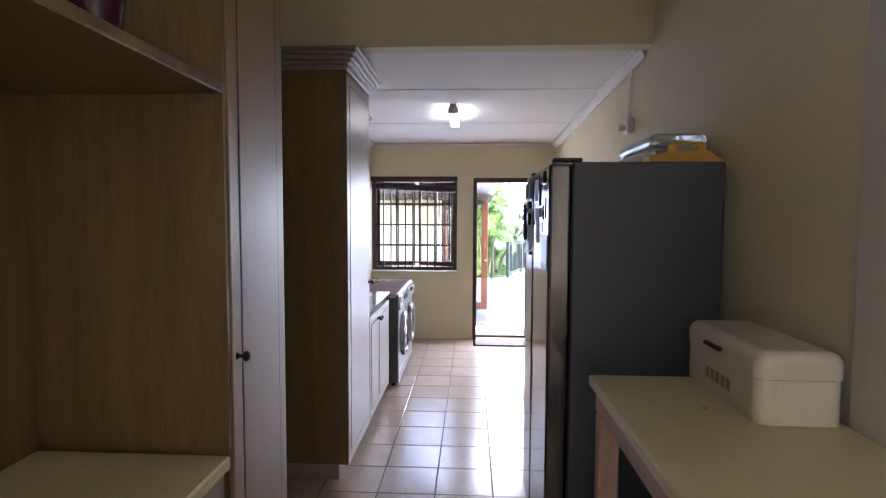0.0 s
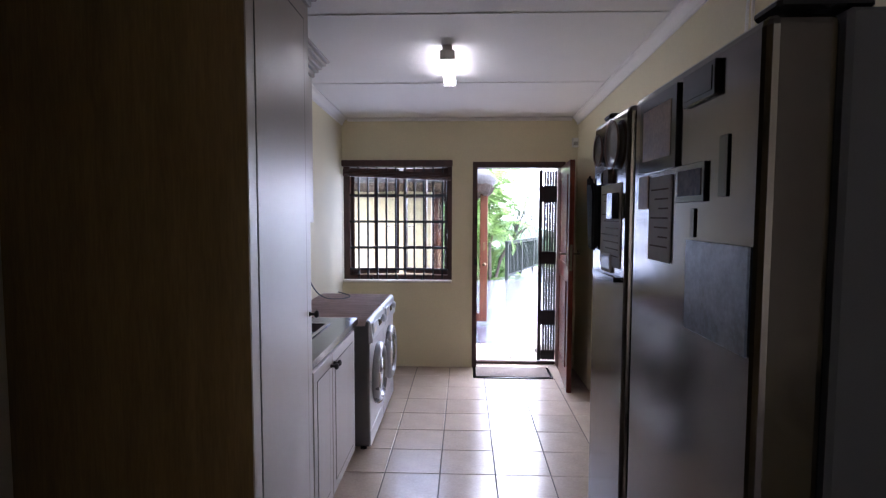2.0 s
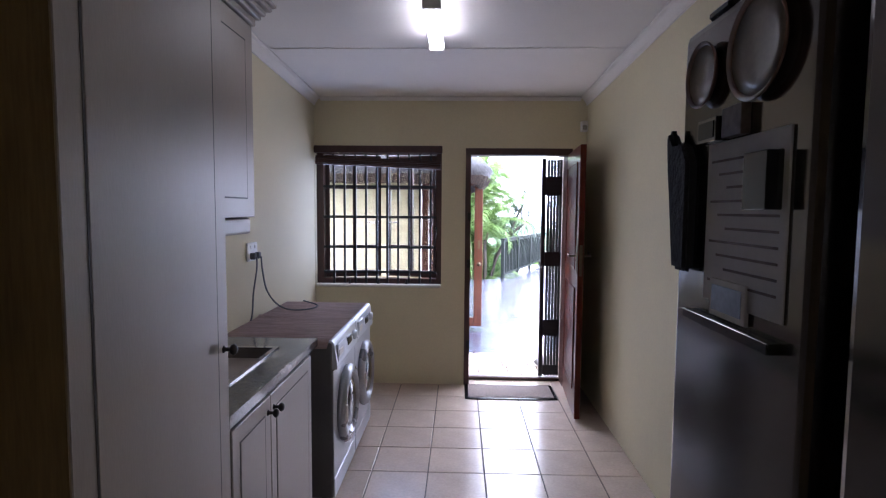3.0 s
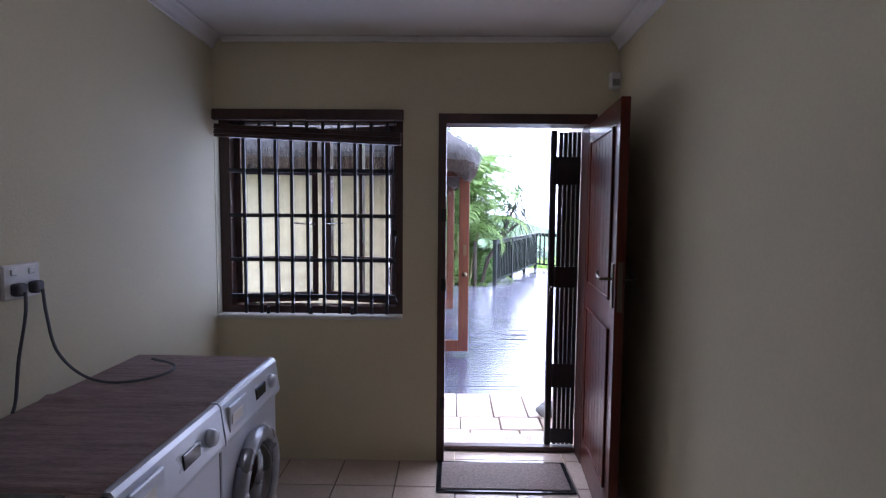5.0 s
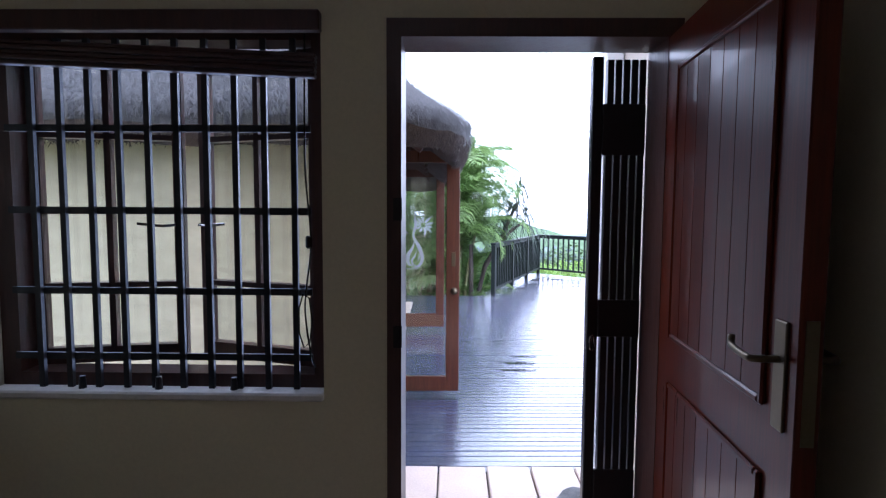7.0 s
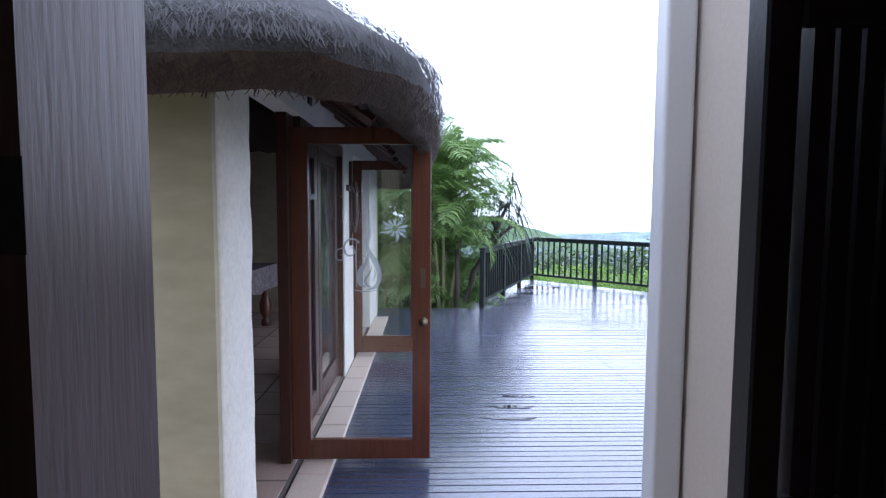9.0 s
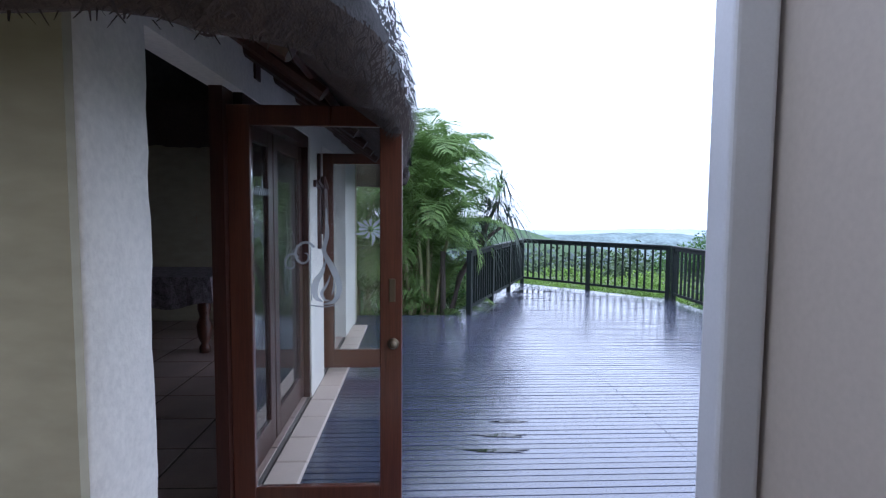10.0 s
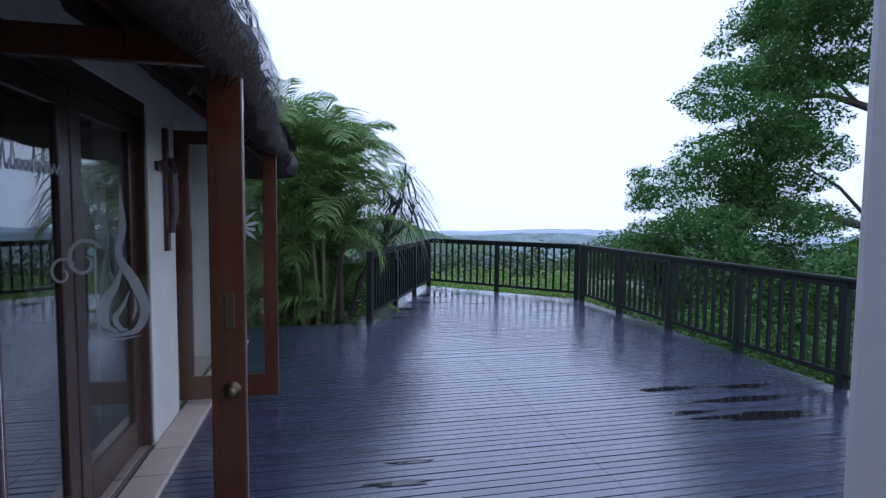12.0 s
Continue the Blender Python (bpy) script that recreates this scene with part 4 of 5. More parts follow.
hut_floor = part("floor", boxes((-4.8, HX - 0.01, 8.38, 14.6, -0.40, SL - 0.004)), GROUT, hut, "dark jointed floor bed")
for i in range(7):
    for j in range(12):
        x0, y0 = HX - 0.02 - (i + 1) * 0.6, 8.39 + j * 0.515
        part("floor_slab", boxes((x0, x0 + 0.585, y0, y0 + 0.50, SL - 0.006, SL), bevel=0.003), SLATE, hut_floor)
for k in range(10):
    part("rafter", cyl(bmesh.new(), (HX - 0.01, 8.62 + k * 0.58, 2.27), (HX + 0.50, 8.62 + k * 0.58, 1.912), 0.04, 0.034, 8), DARKWOOD, hut, "dark round rafter")
part("eave_batten", cyl(bmesh.new(), (HX + 0.45, 8.3, 1.985), (HX + 0.45, 14.4, 1.985), 0.02, 0.02, 8), DARKWOOD, hut)


def glazed(name, u0, u1, at, z0, z1, along, parent, material, stile=0.105, pane=GLASS, foot=0.18):
    """A glazed wooden door along x (in the plane y = at) or along y (in the plane x = at)."""
    t = 0.042
    def b(a0, a1, v0, v1, d0=0.0, d1=t):
        return (a0, a1, at + d0, at + d1, v0, v1) if along == "x" else (at + d0, at + d1, a0, a1, v0, v1)
    d = part(name, boxes(b(u0, u0 + stile, z0, z1), b(u1 - stile, u1, z0, z1), b(u0 + stile, u1 - stile, z1 - 0.10, z1), b(u0 + stile, u1 - stile, z0, z0 + foot), bevel=0.004), material, parent)
    part("pane", boxes(b(u0 + stile, u1 - stile, z0 + foot, z1 - 0.10, 0.018, 0.024)), pane, d).visible_shadow = False
    return d


def etched(parent, points, widths, plane, label="white etched flame stroke"):
    """An etched band on a pane: a flat ribbon along a smooth line, in the plane y = const ("x") or x = const ("y")."""
    line = curve(points, 6)
    n = len(line) - 1
    verts, faces = [], []
    depth = Vector((0, 0.0012, 0)) if plane == "x" else Vector((0.0012, 0, 0))
    for i, p in enumerate(line):
        d = (line[min(i + 1, n)] - line[max(i - 1, 0)]).normalized()
        across = d.cross(depth).normalized()
        f = i / n * (len(widths) - 1)
        k = min(int(f), len(widths) - 2)
        w = widths[k] + (widths[k + 1] - widths[k]) * (f - k)
        verts += [tuple(p + across * w / 2), tuple(p - across * w / 2), tuple(p - across * w / 2 + depth), tuple(p + across * w / 2 + depth)]
    for i in range(n):
        a = i * 4
        faces += [(a + k, a + (k + 1) % 4, a + 4 + (k + 1) % 4, a + 4 + k) for k in range(4)]
    faces += [(0, 1, 2, 3), (n * 4 + 3, n * 4 + 2, n * 4 + 1, n * 4)]
    ob = from_arrays("etched_stroke", verts, faces, FROST)
    ob.parent, ob.matrix_parent_inverse = parent, parent.matrix_world.inverted()
    ob["label"] = label


FLAME = (([(0.02, 0.49), (0.025, 0.36), (0.01, 0.27), (0.055, 0.18), (0.085, 0.09), (0.06, 0.02), (0.0, 0.0)], (0.004, 0.022, 0.020, 0.034, 0.030, 0.022, 0.004)),
         ([(0.02, 0.24), (0.0, 0.17), (-0.035, 0.11), (-0.035, 0.04), (0.0, 0.015)], (0.004, 0.020, 0.034, 0.026, 0.006)),
         ([(0.04, 0.15), (0.02, 0.10), (-0.005, 0.06), (0.01, 0.025), (0.035, 0.02)], (0.003, 0.012, 0.018, 0.014, 0.003)),
         ([(0.055, 0.13), (0.058, 0.09), (0.045, 0.05)], (0.003, 0.012, 0.003)),
         ([(-0.075, 0.0), (0.0, -0.012), (0.075, 0.0)], (0.004, 0.007, 0.004)),
         ([(-0.055, 0.30), (-0.06, 0.20), (-0.055, 0.02)], (0.003, 0.008, 0.005)))
CURL = [(0.062 * (1 - k / 15) * math.cos(0.55 * k + 0.6), 0.075 * (1 - k / 15) * math.sin(0.55 * k + 0.6)) for k in range(14)]


def flame(parent, x, y, z, plane, size=1.0, mirror=1):
    """An etched flame with a curl beside it on a glass pane; its foot stands at (x, y, z)."""
    def at(u, v):
        u, v = u * size * mirror, v * size
        return (x + u, y, z + v) if plane == "x" else (x, y + u, z + v)
    for line, widths in FLAME:
        etched(parent, [at(u, v) for u, v in line], [w * size for w in widths], plane)
    etched(parent, [at(u - 0.09, v + 0.25) for u, v in CURL], (0.012 * size, 0.012 * size, 0.004 * size), plane, "white etched curl")
    etched(parent, [at(u * 0.7 - 0.155, v * 0.7 + 0.21) for u, v in CURL], (0.009 * size, 0.008 * size, 0.003 * size), plane, "white etched curl")


d1 = glazed("glazed_door", HX - 0.054, 0.319, 9.645, -0.125, 1.95, "x", hut, ORANGEWOOD, stile=0.113, foot=0.128)
part("knob", lathe(bmesh.new(), [(0.03, 0), (0.03, 0.006), (0.016, 0.012), (0.020, 0.03), (0.012, 0.042), (0.001, 0.044)], pose(0.274, 9.644, 0.755, 90, 0, 0), 18), BRASS, d1, "brass knob", True)
part("lock_recess", boxes((0.252, 0.285, 9.641, 9.646, 0.97, 1.09), bevel=0.002), BRASS, d1, "brass lock plate")
flame(d1, -0.085, 9.660, 0.955, "x")
d2 = glazed("glazed_door", HX - 0.03, 0.22, 12.16, -0.11, 1.975, "x", hut, ORANGEWOOD)
for k in range(11):
    a = 0.25 + k * 0.571
    c, e = math.cos(a), math.sin(a)
    etched(d2, [(-0.06 + 0.03 * c, 12.172, 1.25 + 0.03 * e), (-0.06 + 0.10 * c - 0.02 * e, 12.172, 1.25 + 0.08 * e), (-0.06 + (0.15 + 0.05 * math.sin(k * 2.3)) * c, 12.172, 1.25 + (0.12 + 0.05 * math.sin(k * 1.7)) * e)], (0.01, 0.034, 0.003), "x", "white etched leaf")
d3 = glazed("glazed_door", 9.76, 10.50, HX - 0.10, -0.11, 1.93, "y", hut, HUTWOOD, pane=SHADEGLASS)
d4 = glazed("glazed_door", 10.52, 11.38, HX - 0.10, -0.11, 1.93, "y", hut, HUTWOOD, pane=SHADEGLASS)
flame(d4, HX - 0.080, 10.98, 0.80, "y", 1.45, -1)
for k in range(9):
    y0 = 10.02 + k * 0.045
    up = 0.10 if k in (0, 5) else 0.045
    part("etched_stroke", sweep(bmesh.new(), curve([(HX - 0.060, y0, 1.52), (HX - 0.060, y0 + 0.02, 1.52 + up), (HX - 0.060, y0 + 0.035, 1.53), (HX - 0.060, y0 + 0.05, 1.545)], 4), 0.0035, 5), FROST, d3, "etched writing stroke")
part("door_frame", boxes((HX - 0.12, HX - 0.056, 9.60, 9.756, -0.13, 2.03), (HX - 0.12, HX - 0.01, 11.382, 11.418, -0.13, 2.03), (HX - 0.12, HX - 0.01, 9.756, 11.382, 1.94, 2.03)), HUTWOOD, hut)
for z in (0.05, 1.55):
    part("hinge", cyl(bmesh.new(), (HX - 0.05, 11.40, z), (HX - 0.05, 11.40, z + 0.10), 0.012), BLACKMETAL, hut)
part("louvre_vent", boxes((HX, HX + 0.012, 9.92, 10.02, 2.14, 2.30), bevel=0.003), DARKWOOD, hut)
for k in range(15):
    y0 = 8.76 + k * 0.37
    part("slab", boxes((HX + 0.003, HX + 0.20, y0, y0 + 0.36, SL - 0.06, SL + 0.005 * noise.noise((k, 0, 0))), bevel=0.006), PAVER, hut)

# thatch: a hipped roof whose thick cut edge hangs over the walls
X1, Y0, Y1, HW = 0.265, 7.92, 15.3, 2.95
CX, CY, HH = X1 - HW, (Y0 + Y1) / 2, (Y1 - Y0) / 2
ring = []
for sx, sy, a0 in ((1, -1, -90), (1, 1, 0), (-1, 1, 90), (-1, -1, 180)):
    r = 0.55
    for k in range(9):
        a = radians(a0 + 11.25 * k)
        ring.append((CX + sx * (HW - r) + r * math.cos(a), CY + sy * (HH - r) + r * math.sin(a)))


def bulge(py, px):
    """How far the eave over the glass doors swells out past a straight line."""
    return 0.075 * math.exp(-((py - 9.9) / 1.5) ** 2) if px > CX + 2 else 0.0


loop = []
for (ax, ay), (bx, by) in zip(ring, ring[1:] + ring[:1]):
    steps = max(1, int(math.hypot(bx - ax, by - ay) / 0.09))
    loop += [(ax + (bx - ax) * k / steps + bulge(ay + (by - ay) * k / steps, ax + (bx - ax) * k / steps), ay + (by - ay) * k / steps) for k in range(steps)]


def shrink(px, py, off):
    return CX + (px - CX) * max(0.01, (HW + off) / HW), CY + (py - CY) * max(0.20, (HH + off) / HH)


EDGE = [(-1.3, 2.80), (-0.85, 2.43), (-0.40, 2.05), (-0.10, 1.81), (-0.04, 1.80), (0.0, 1.90)]
TOPS = [(0.0, 1.90), (0.0, 1.95), (-0.03, 2.01), (-0.10, 2.08), (-0.25, 2.21), (-0.50, 2.44), (-0.9, 2.81), (-1.6, 3.46), (-2.9, 4.5)]


def shell(name, rows_, material, label):
    verts, faces, idx = [], [], []
    for off, z in rows_:
        row = []
        for px, py in loop:
            x, y = shrink(px, py, off)
            q = 0.030 * noise.noise((px * 2.5, py * 2.5, z * 2)) + 0.016 * noise.noise((px * 11, py * 11, z * 9))
            row.append(len(verts))
            verts.append((x + q, y + q, z + q))
        idx.append(row)
    for a, b in zip(idx, idx[1:]):
        for i in range(len(a)):
            j = (i + 1) % len(a)
            faces.append((a[i], a[j], b[j], b[i]))
    ob = from_arrays(name, verts, faces, material)
    ob.parent, ob.matrix_parent_inverse = hut, hut.matrix_world.inverted()
    ob["label"] = label
    ob.data.shade_smooth()
    return ob


shell("thatch_edge", EDGE, THATCHEDGE, "brown cut underside of the thatch")
roof = shell("thatch_roof", TOPS, THATCH, "thick weathered grey thatch")


def straws(name, rows_, count, length, material, label):
    """Loose straw ends that stand off a thatched surface, all in one mesh."""
    rng = random.Random(5)
    near = [p for p in loop if p[1] < 13.2 and p[0] > -4.0]
    verts, faces = [], []
    for _ in range(count):
        px, py = rng.choice(near)
        px, py = px + rng.uniform(-0.05, 0.05), py + rng.uniform(-0.05, 0.05)
        k = rng.randrange(len(rows_) - 1)
        f = rng.random()
        (o0, z0), (o1, z1) = rows_[k], rows_[k + 1]
        off, z = o0 + (o1 - o0) * f, z0 + (z1 - z0) * f
        x, y = shrink(px, py, off + 0.008)
        xo, yo = shrink(px, py, off + 0.10)
        out = Vector((xo - x, yo - y, 0)).normalized()
        down = (out * (o0 - o1) + Vector((0, 0, z0 - z1))).normalized()
        nrm = Vector((0, 0, 1)) * 0.6 + out * 0.6
        side = out.cross(Vector((0, 0, 1)))
        p = Vector((x, y, z + 0.01))
        tip = p + down * length * rng.uniform(0.5, 1.2) + nrm * rng.uniform(0.0, 0.006) + side * rng.uniform(-0.03, 0.03)
        w = side * rng.uniform(0.0015, 0.004)
        n0 = len(verts)
        verts += [tuple(p - w), tuple(p + w), tuple(tip + w * 0.4), tuple(tip - w * 0.4)]
        faces.append((n0, n0 + 1, n0 + 2, n0 + 3))
    ob = from_arrays(name, verts, faces, material)
    ob.parent, ob.matrix_parent_inverse = hut, hut.matrix_world.inverted()
    tagged(ob, label, kind="stuff")


STRAW = mat("grey_straw", (0.034, 0.032, 0.035), 0.7, vary=0.6, scale=3, fine=30, bump=0, random_tint=0.9, island=True)
STRAWBROWN = mat("brown_straw_ends", (0.034, 0.022, 0.017), 0.9, vary=0.6, scale=3, fine=30, bump=0, random_tint=0.9, island=True)
straws("thatch_straw", TOPS[1:8], 45000, 0.05, STRAW, "loose grey straw ends on the thatch")
straws("thatch_fringe", [(-0.05, 1.795), (-0.01, 1.88)], 8000, 0.03, STRAWBROWN, "ragged brown straw fringe")
hut.matrix_world = Matrix.Translation((-0.48, 8.74, 0)) @ Matrix.Rotation(radians(1.5), 4, "Z") @ Matrix.Translation((0.48, -8.74, 0)) @ hut.matrix_world

lan = thing("woven_eave_lamp", "round dark woven lamp hanging under the thatch", "lamp", (-0.38, 8.98, 2.14))
part("basket", lathe(bmesh.new(), [(0.02, -0.07), (0.07, -0.05), (0.085, 0.0), (0.07, 0.05), (0.02, 0.07)], pose(-0.38, 8.98, 2.14), 16), DARKWOOD, lan)
for k in range(10):
    a = 2 * math.pi * k / 10
    part("cane", sweep(bmesh.new(), [(-0.38 + r * math.cos(a + z * 8), 8.98 + r * math.sin(a + z * 8), 2.14 + z) for r, z in ((0.03, -0.07), (0.075, -0.05), (0.09, 0.0), (0.075, 0.05), (0.03, 0.07))], 0.005, 5), PAPER, lan)
part("flex", cyl(bmesh.new(), (-0.38, 8.98, 2.21), (-0.38, 8.98, 2.36), 0.004), BLACKGLOSS, lan)

cross = bmesh.new()
CXX, CYY = -0.568, 11.76
box(cross, CXX, CXX + 0.03, CYY - 0.03, CYY + 0.03, 1.09, 1.93, bevel=0.004)
box(cross, CXX, CXX + 0.03, CYY - 0.20, CYY + 0.20, 1.63, 1.69, bevel=0.004)
sweep(cross, [(CXX + 0.05, CYY - 0.02, 1.22), (CXX + 0.06, CYY + 0.02, 1.37), (CXX + 0.05, CYY, 1.62), (CXX + 0.055, CYY, 1.62), (CXX + 0.05, CYY, 1.73)], [0.02, 0.03, 0.035, 0.045, 0.02], 8)
sweep(cross, [(CXX + 0.04, CYY - 0.18, 1.69), (CXX + 0.05, CYY, 1.62), (CXX + 0.04, CYY + 0.18, 1.56)], [0.012, 0.02, 0.012], 6)
solid("carved_cross", cross, DARKWOOD, "dark carved wooden cross hung on the white pier", "cross")

# inside the thatched house
pt = thing("covered_table", "heavy turned-leg table under a patterned cloth", "table", (-2.6, 13.2, SL))
part("tabletop", boxes((-3.6, -1.95, 12.75, 13.75, 0.60, 0.70), bevel=0.01), DARKWOOD, pt)
for x in (-3.5, -2.05):
    for y in (12.85, 13.65):
        part("leg", lathe(bmesh.new(), [(0.06, 0), (0.06, 0.06), (0.04, 0.10), (0.075, 0.18), (0.085, 0.30), (0.05, 0.40), (0.07, 0.48), (0.07, 0.738)], pose(x, y, SL), 16), ORANGEWOOD, pt, "turned wooden leg", True)
PATTERN = mat("grey_patterned_cloth", (0.20, 0.17, 0.18), 0.9, vary=0.7, scale=16, fine=60, bump=0.1)
bm = bmesh.new()
edge = []
for k in range(80):
    f = k / 80 * 4
    side, u = int(f), f - int(f)
    x, y = [(-3.62 + 1.69 * u, 12.73), (-1.93, 12.73 + 1.04 * u), (-1.93 - 1.69 * u, 13.77), (-3.62, 13.77 - 1.04 * u)][side]
    edge.append((x, y))
cx, cy = -2.775, 13.25
tops_ = [bm.verts.new((x, y, 0.705)) for x, y in edge]
lows_ = [bm.verts.new((x + (x - cx) * 0.02 + 0.015 * math.sin(i * 1.7), y + (y - cy) * 0.03 + 0.015 * math.cos(i * 1.9), 0.40 - 0.10 * noise.noise((x * 2, y * 2, 0)))) for i, (x, y) in enumerate(edge)]
bm.faces.new(tops_)
for i in range(80):
    j = (i + 1) % 80
    bm.faces.new((tops_[i], tops_[j], lows_[j], lows_[i]))
solid("table_cloth", bm, PATTERN, "grey patterned cloth draped over the covered table", "tablecloth")
REDCLOTH = mat("red_cloth", (0.5, 0.03, 0.025), 0.8, vary=0.3, scale=14, bump=0.2)
bm = bmesh.new()
folds = [(-2.92 + 0.42 * i / 48, 14.57 - 0.022 * math.sin(i * 0.9) - 0.01 * math.sin(i * 2.3)) for i in range(49)]
arched(bm, folds + [(x, y + 0.008) for x, y in folds[::-1]], 1.0, 2.2, "z")
solid("red_hanging", bm, REDCLOTH, "folded red cloth hanging on the far wall", "cloth")
lit = thing("wall_lamp", "small lit wall lamp inside the thatched house", "wall lamp", (-3.9, 14.5, 2.4))
part("bracket", boxes((-3.93, -3.87, 14.53, 14.598, 2.32, 2.50)), DARKWOOD, lit)
part("bulb", rounded(-3.935, -3.865, 14.46, 14.529, 2.34, 2.50, 0.02, True), glow("warm_lit_lamp", (1.0, 0.85, 0.6), 14), lit, "lit glass shade")

# ---- planting ----
def leaf_cloud(name, label, blobs, count, size, material, seed, flat=1.0, droop=0.2, kind="stuff", parent=None, category="shrub"):
    """Many small leaves scattered through ragged lobes (x, y, z, rx, ry, rz), denser near each lobe's surface."""
    rng = np.random.default_rng(seed)
    vol = np.array([b[3] * b[4] * b[5] for b in blobs]) ** 0.67
    pick = rng.choice(len(blobs), count, p=vol / vol.sum())
    b = np.array(blobs)[pick]
    d = rng.normal(size=(count, 3))
    d /= np.linalg.norm(d, axis=1)[:, None]
    rad = rng.uniform(0.25, 1.0, count) ** 0.45 * (1 + 0.22 * np.sin(d[:, 0] * 7 + pick) * np.cos(d[:, 1] * 6 + d[:, 2] * 5))
    c = b[:, :3] + d * b[:, 3:6] * rad[:, None]
    along = rng.normal(size=(count, 3))
    along[:, 2] = along[:, 2] * 0.5 - droop
    along /= np.linalg.norm(along, axis=1)[:, None]
    side = np.cross(along, rng.normal(size=(count, 3)))
    side /= np.linalg.norm(side, axis=1)[:, None] + 1e-6
    ln = size * rng.uniform(0.6, 1.3, count)[:, None]
    w = ln * 0.28
    v = np.stack([c - along * ln * 0.5, c + side * w, c + along * ln * 0.5, c - side * w], 1).reshape(-1, 3)
    f = np.arange(count * 4).reshape(-1, 4)
    ob = from_arrays(name, v.tolist(), f.tolist(), material)
    if parent:
        ob.parent, ob.matrix_parent_inverse = parent, parent.matrix_world.inverted()
        tagged(ob, label, kind=kind)
    else:
        tagged(ob, label, category, kind=kind)
    return ob


def frond_mesh(name, length, bend, leaflets, seed):
    """A feather palm leaf that grows along +x and arches down."""
    rng = random.Random(seed)
    bm = bmesh.new()
    pts = []
    x = z = 0.0
    ang = radians(62)
    n = 16
    for i in range(n + 1):
        pts.append(Vector((x, 0, z)))
        x, z = x + length / n * math.cos(ang), z + length / n * math.sin(ang)
        ang -= bend / n * (0.5 + i / n)
    sweep(bm, pts, [0.012 * (1 - 0.8 * i / n) for i in range(n + 1)], 5)
    for i in range(leaflets):
        f = 0.14 + 0.86 * i / leaflets
        k = f * n
        a = min(int(k), n - 1)
        p = pts[a].lerp(pts[a + 1], k - a)
        t = (pts[a + 1] - pts[a]).normalized()
        ll = length * 0.39 * math.sin(math.pi * min(1, 0.18 + f * 0.80)) ** 0.7 * rng.uniform(0.85, 1.1)
        for s in (1, -1):
            out = Vector((0, s, 0))
            up = t.cross(out) * s * -1
            dirn = (t * 0.75 + out * 0.75 + Vector((0, 0, 0.20)) + Vector((rng.uniform(-.1, .1), rng.uniform(-.1, .1), rng.uniform(-.1, .1)))).normalized()
            wv = t * 0.012
            m1 = p + dirn * ll * 0.55 + Vector((0, 0, -0.02 * ll))
            m2 = p + dirn * ll + Vector((0, 0, -0.34 * ll))
            v = [bm.verts.new(q) for q in (p - wv * 0.6, p + wv * 0.6, m1 + wv, m1 - wv)]
            tip = bm.verts.new(m2)
            bm.faces.new(v)
            bm.faces.new((v[3], v[2], tip))
    me = bpy.data.meshes.new(name)
    bm.to_mesh(me)
    bm.free()
    me.materials.append(PALMLEAF)
    return me


FRONDS = [frond_mesh("frond", 1.6, radians(115), 46, 1), frond_mesh("frond", 1.35, radians(90), 42, 2), frond_mesh("frond", 1.85, radians(145), 50, 3)]
rng = random.Random(11)
for k in range(27):
    bx, by = rng.uniform(-1.1, 0.5), rng.uniform(15.9, 17.2)
    lean = Vector((rng.uniform(-0.3, 0.3), rng.uniform(-0.2, 0.25), 0))
    top = (rng.uniform(0.9, 2.45) if k % 3 else rng.uniform(-0.4, 0.8)) - 0.45 * max(0, bx)
    palm = thing("areca_palm", "green areca palm with slim cane and arching feather leaves", "palm", (bx, by, -1.2), group="palm clump beside the deck")
    cane = [Vector((bx, by, -1.2)) + Vector((0, 0, (top + 1.2) * f)) + lean * f * f for f in (0, 0.25, 0.5, 0.75, 1.0)]
    part("cane", sweep(bmesh.new(), cane, [0.045, 0.04, 0.034, 0.03, 0.03], 8), PALMSTEM, palm, smooth=True)
    head = cane[-1]
    count = rng.randint(9, 12)
    for i in range(count):
        yaw = 360 * i / count + rng.uniform(-18, 18)
        ob = new("frond", FRONDS[rng.randrange(3)])
        ob.parent = palm
        ob.matrix_parent_inverse = palm.matrix_world.inverted()
        ob.matrix_basis = Matrix.Translation(head + Vector((0, 0, rng.uniform(-0.15, 0.1)))) @ pose(0, 0, 0, rng.uniform(-12, 12), rng.uniform(-32, 24), yaw) @ Matrix.Scale(rng.uniform(0.72, 0.98), 4)

# dracaena with bent trunk and heads of strap leaves
STRAP = mat("dark_strap_leaf", (0.035, 0.055, 0.035), 0.4, vary=0.4, scale=3, bump=0, random_tint=0.5, island=True)
dra = thing("dracaena", "dragon tree with bent dark trunks and strap leaves", "tree", (1.2, 16.3, -1.2))
part("trunk", sweep(bmesh.new(), [(0.95, 16.0, -1.2), (1.0, 16.0, -0.3), (1.15, 16.15, 0.3), (1.45, 16.4, 0.75), (1.7, 16.6, 1.3), (1.85, 16.7, 1.6)], [0.07, 0.065, 0.055, 0.05, 0.04, 0.03], 8), BARK, dra, smooth=True)
part("trunk", sweep(bmesh.new(), [(0.85, 16.0, -1.2), (0.86, 16.0, 0.2), (0.85, 16.05, 0.75)], [0.06, 0.05, 0.04], 8), BARK, dra, smooth=True)
part("branch", sweep(bmesh.new(), [(1.45, 16.4, 0.75), (1.75, 16.5, 1.05), (2.0, 16.6, 1.2)], [0.04, 0.03, 0.025], 8), BARK, dra, smooth=True)
rng = random.Random(4)
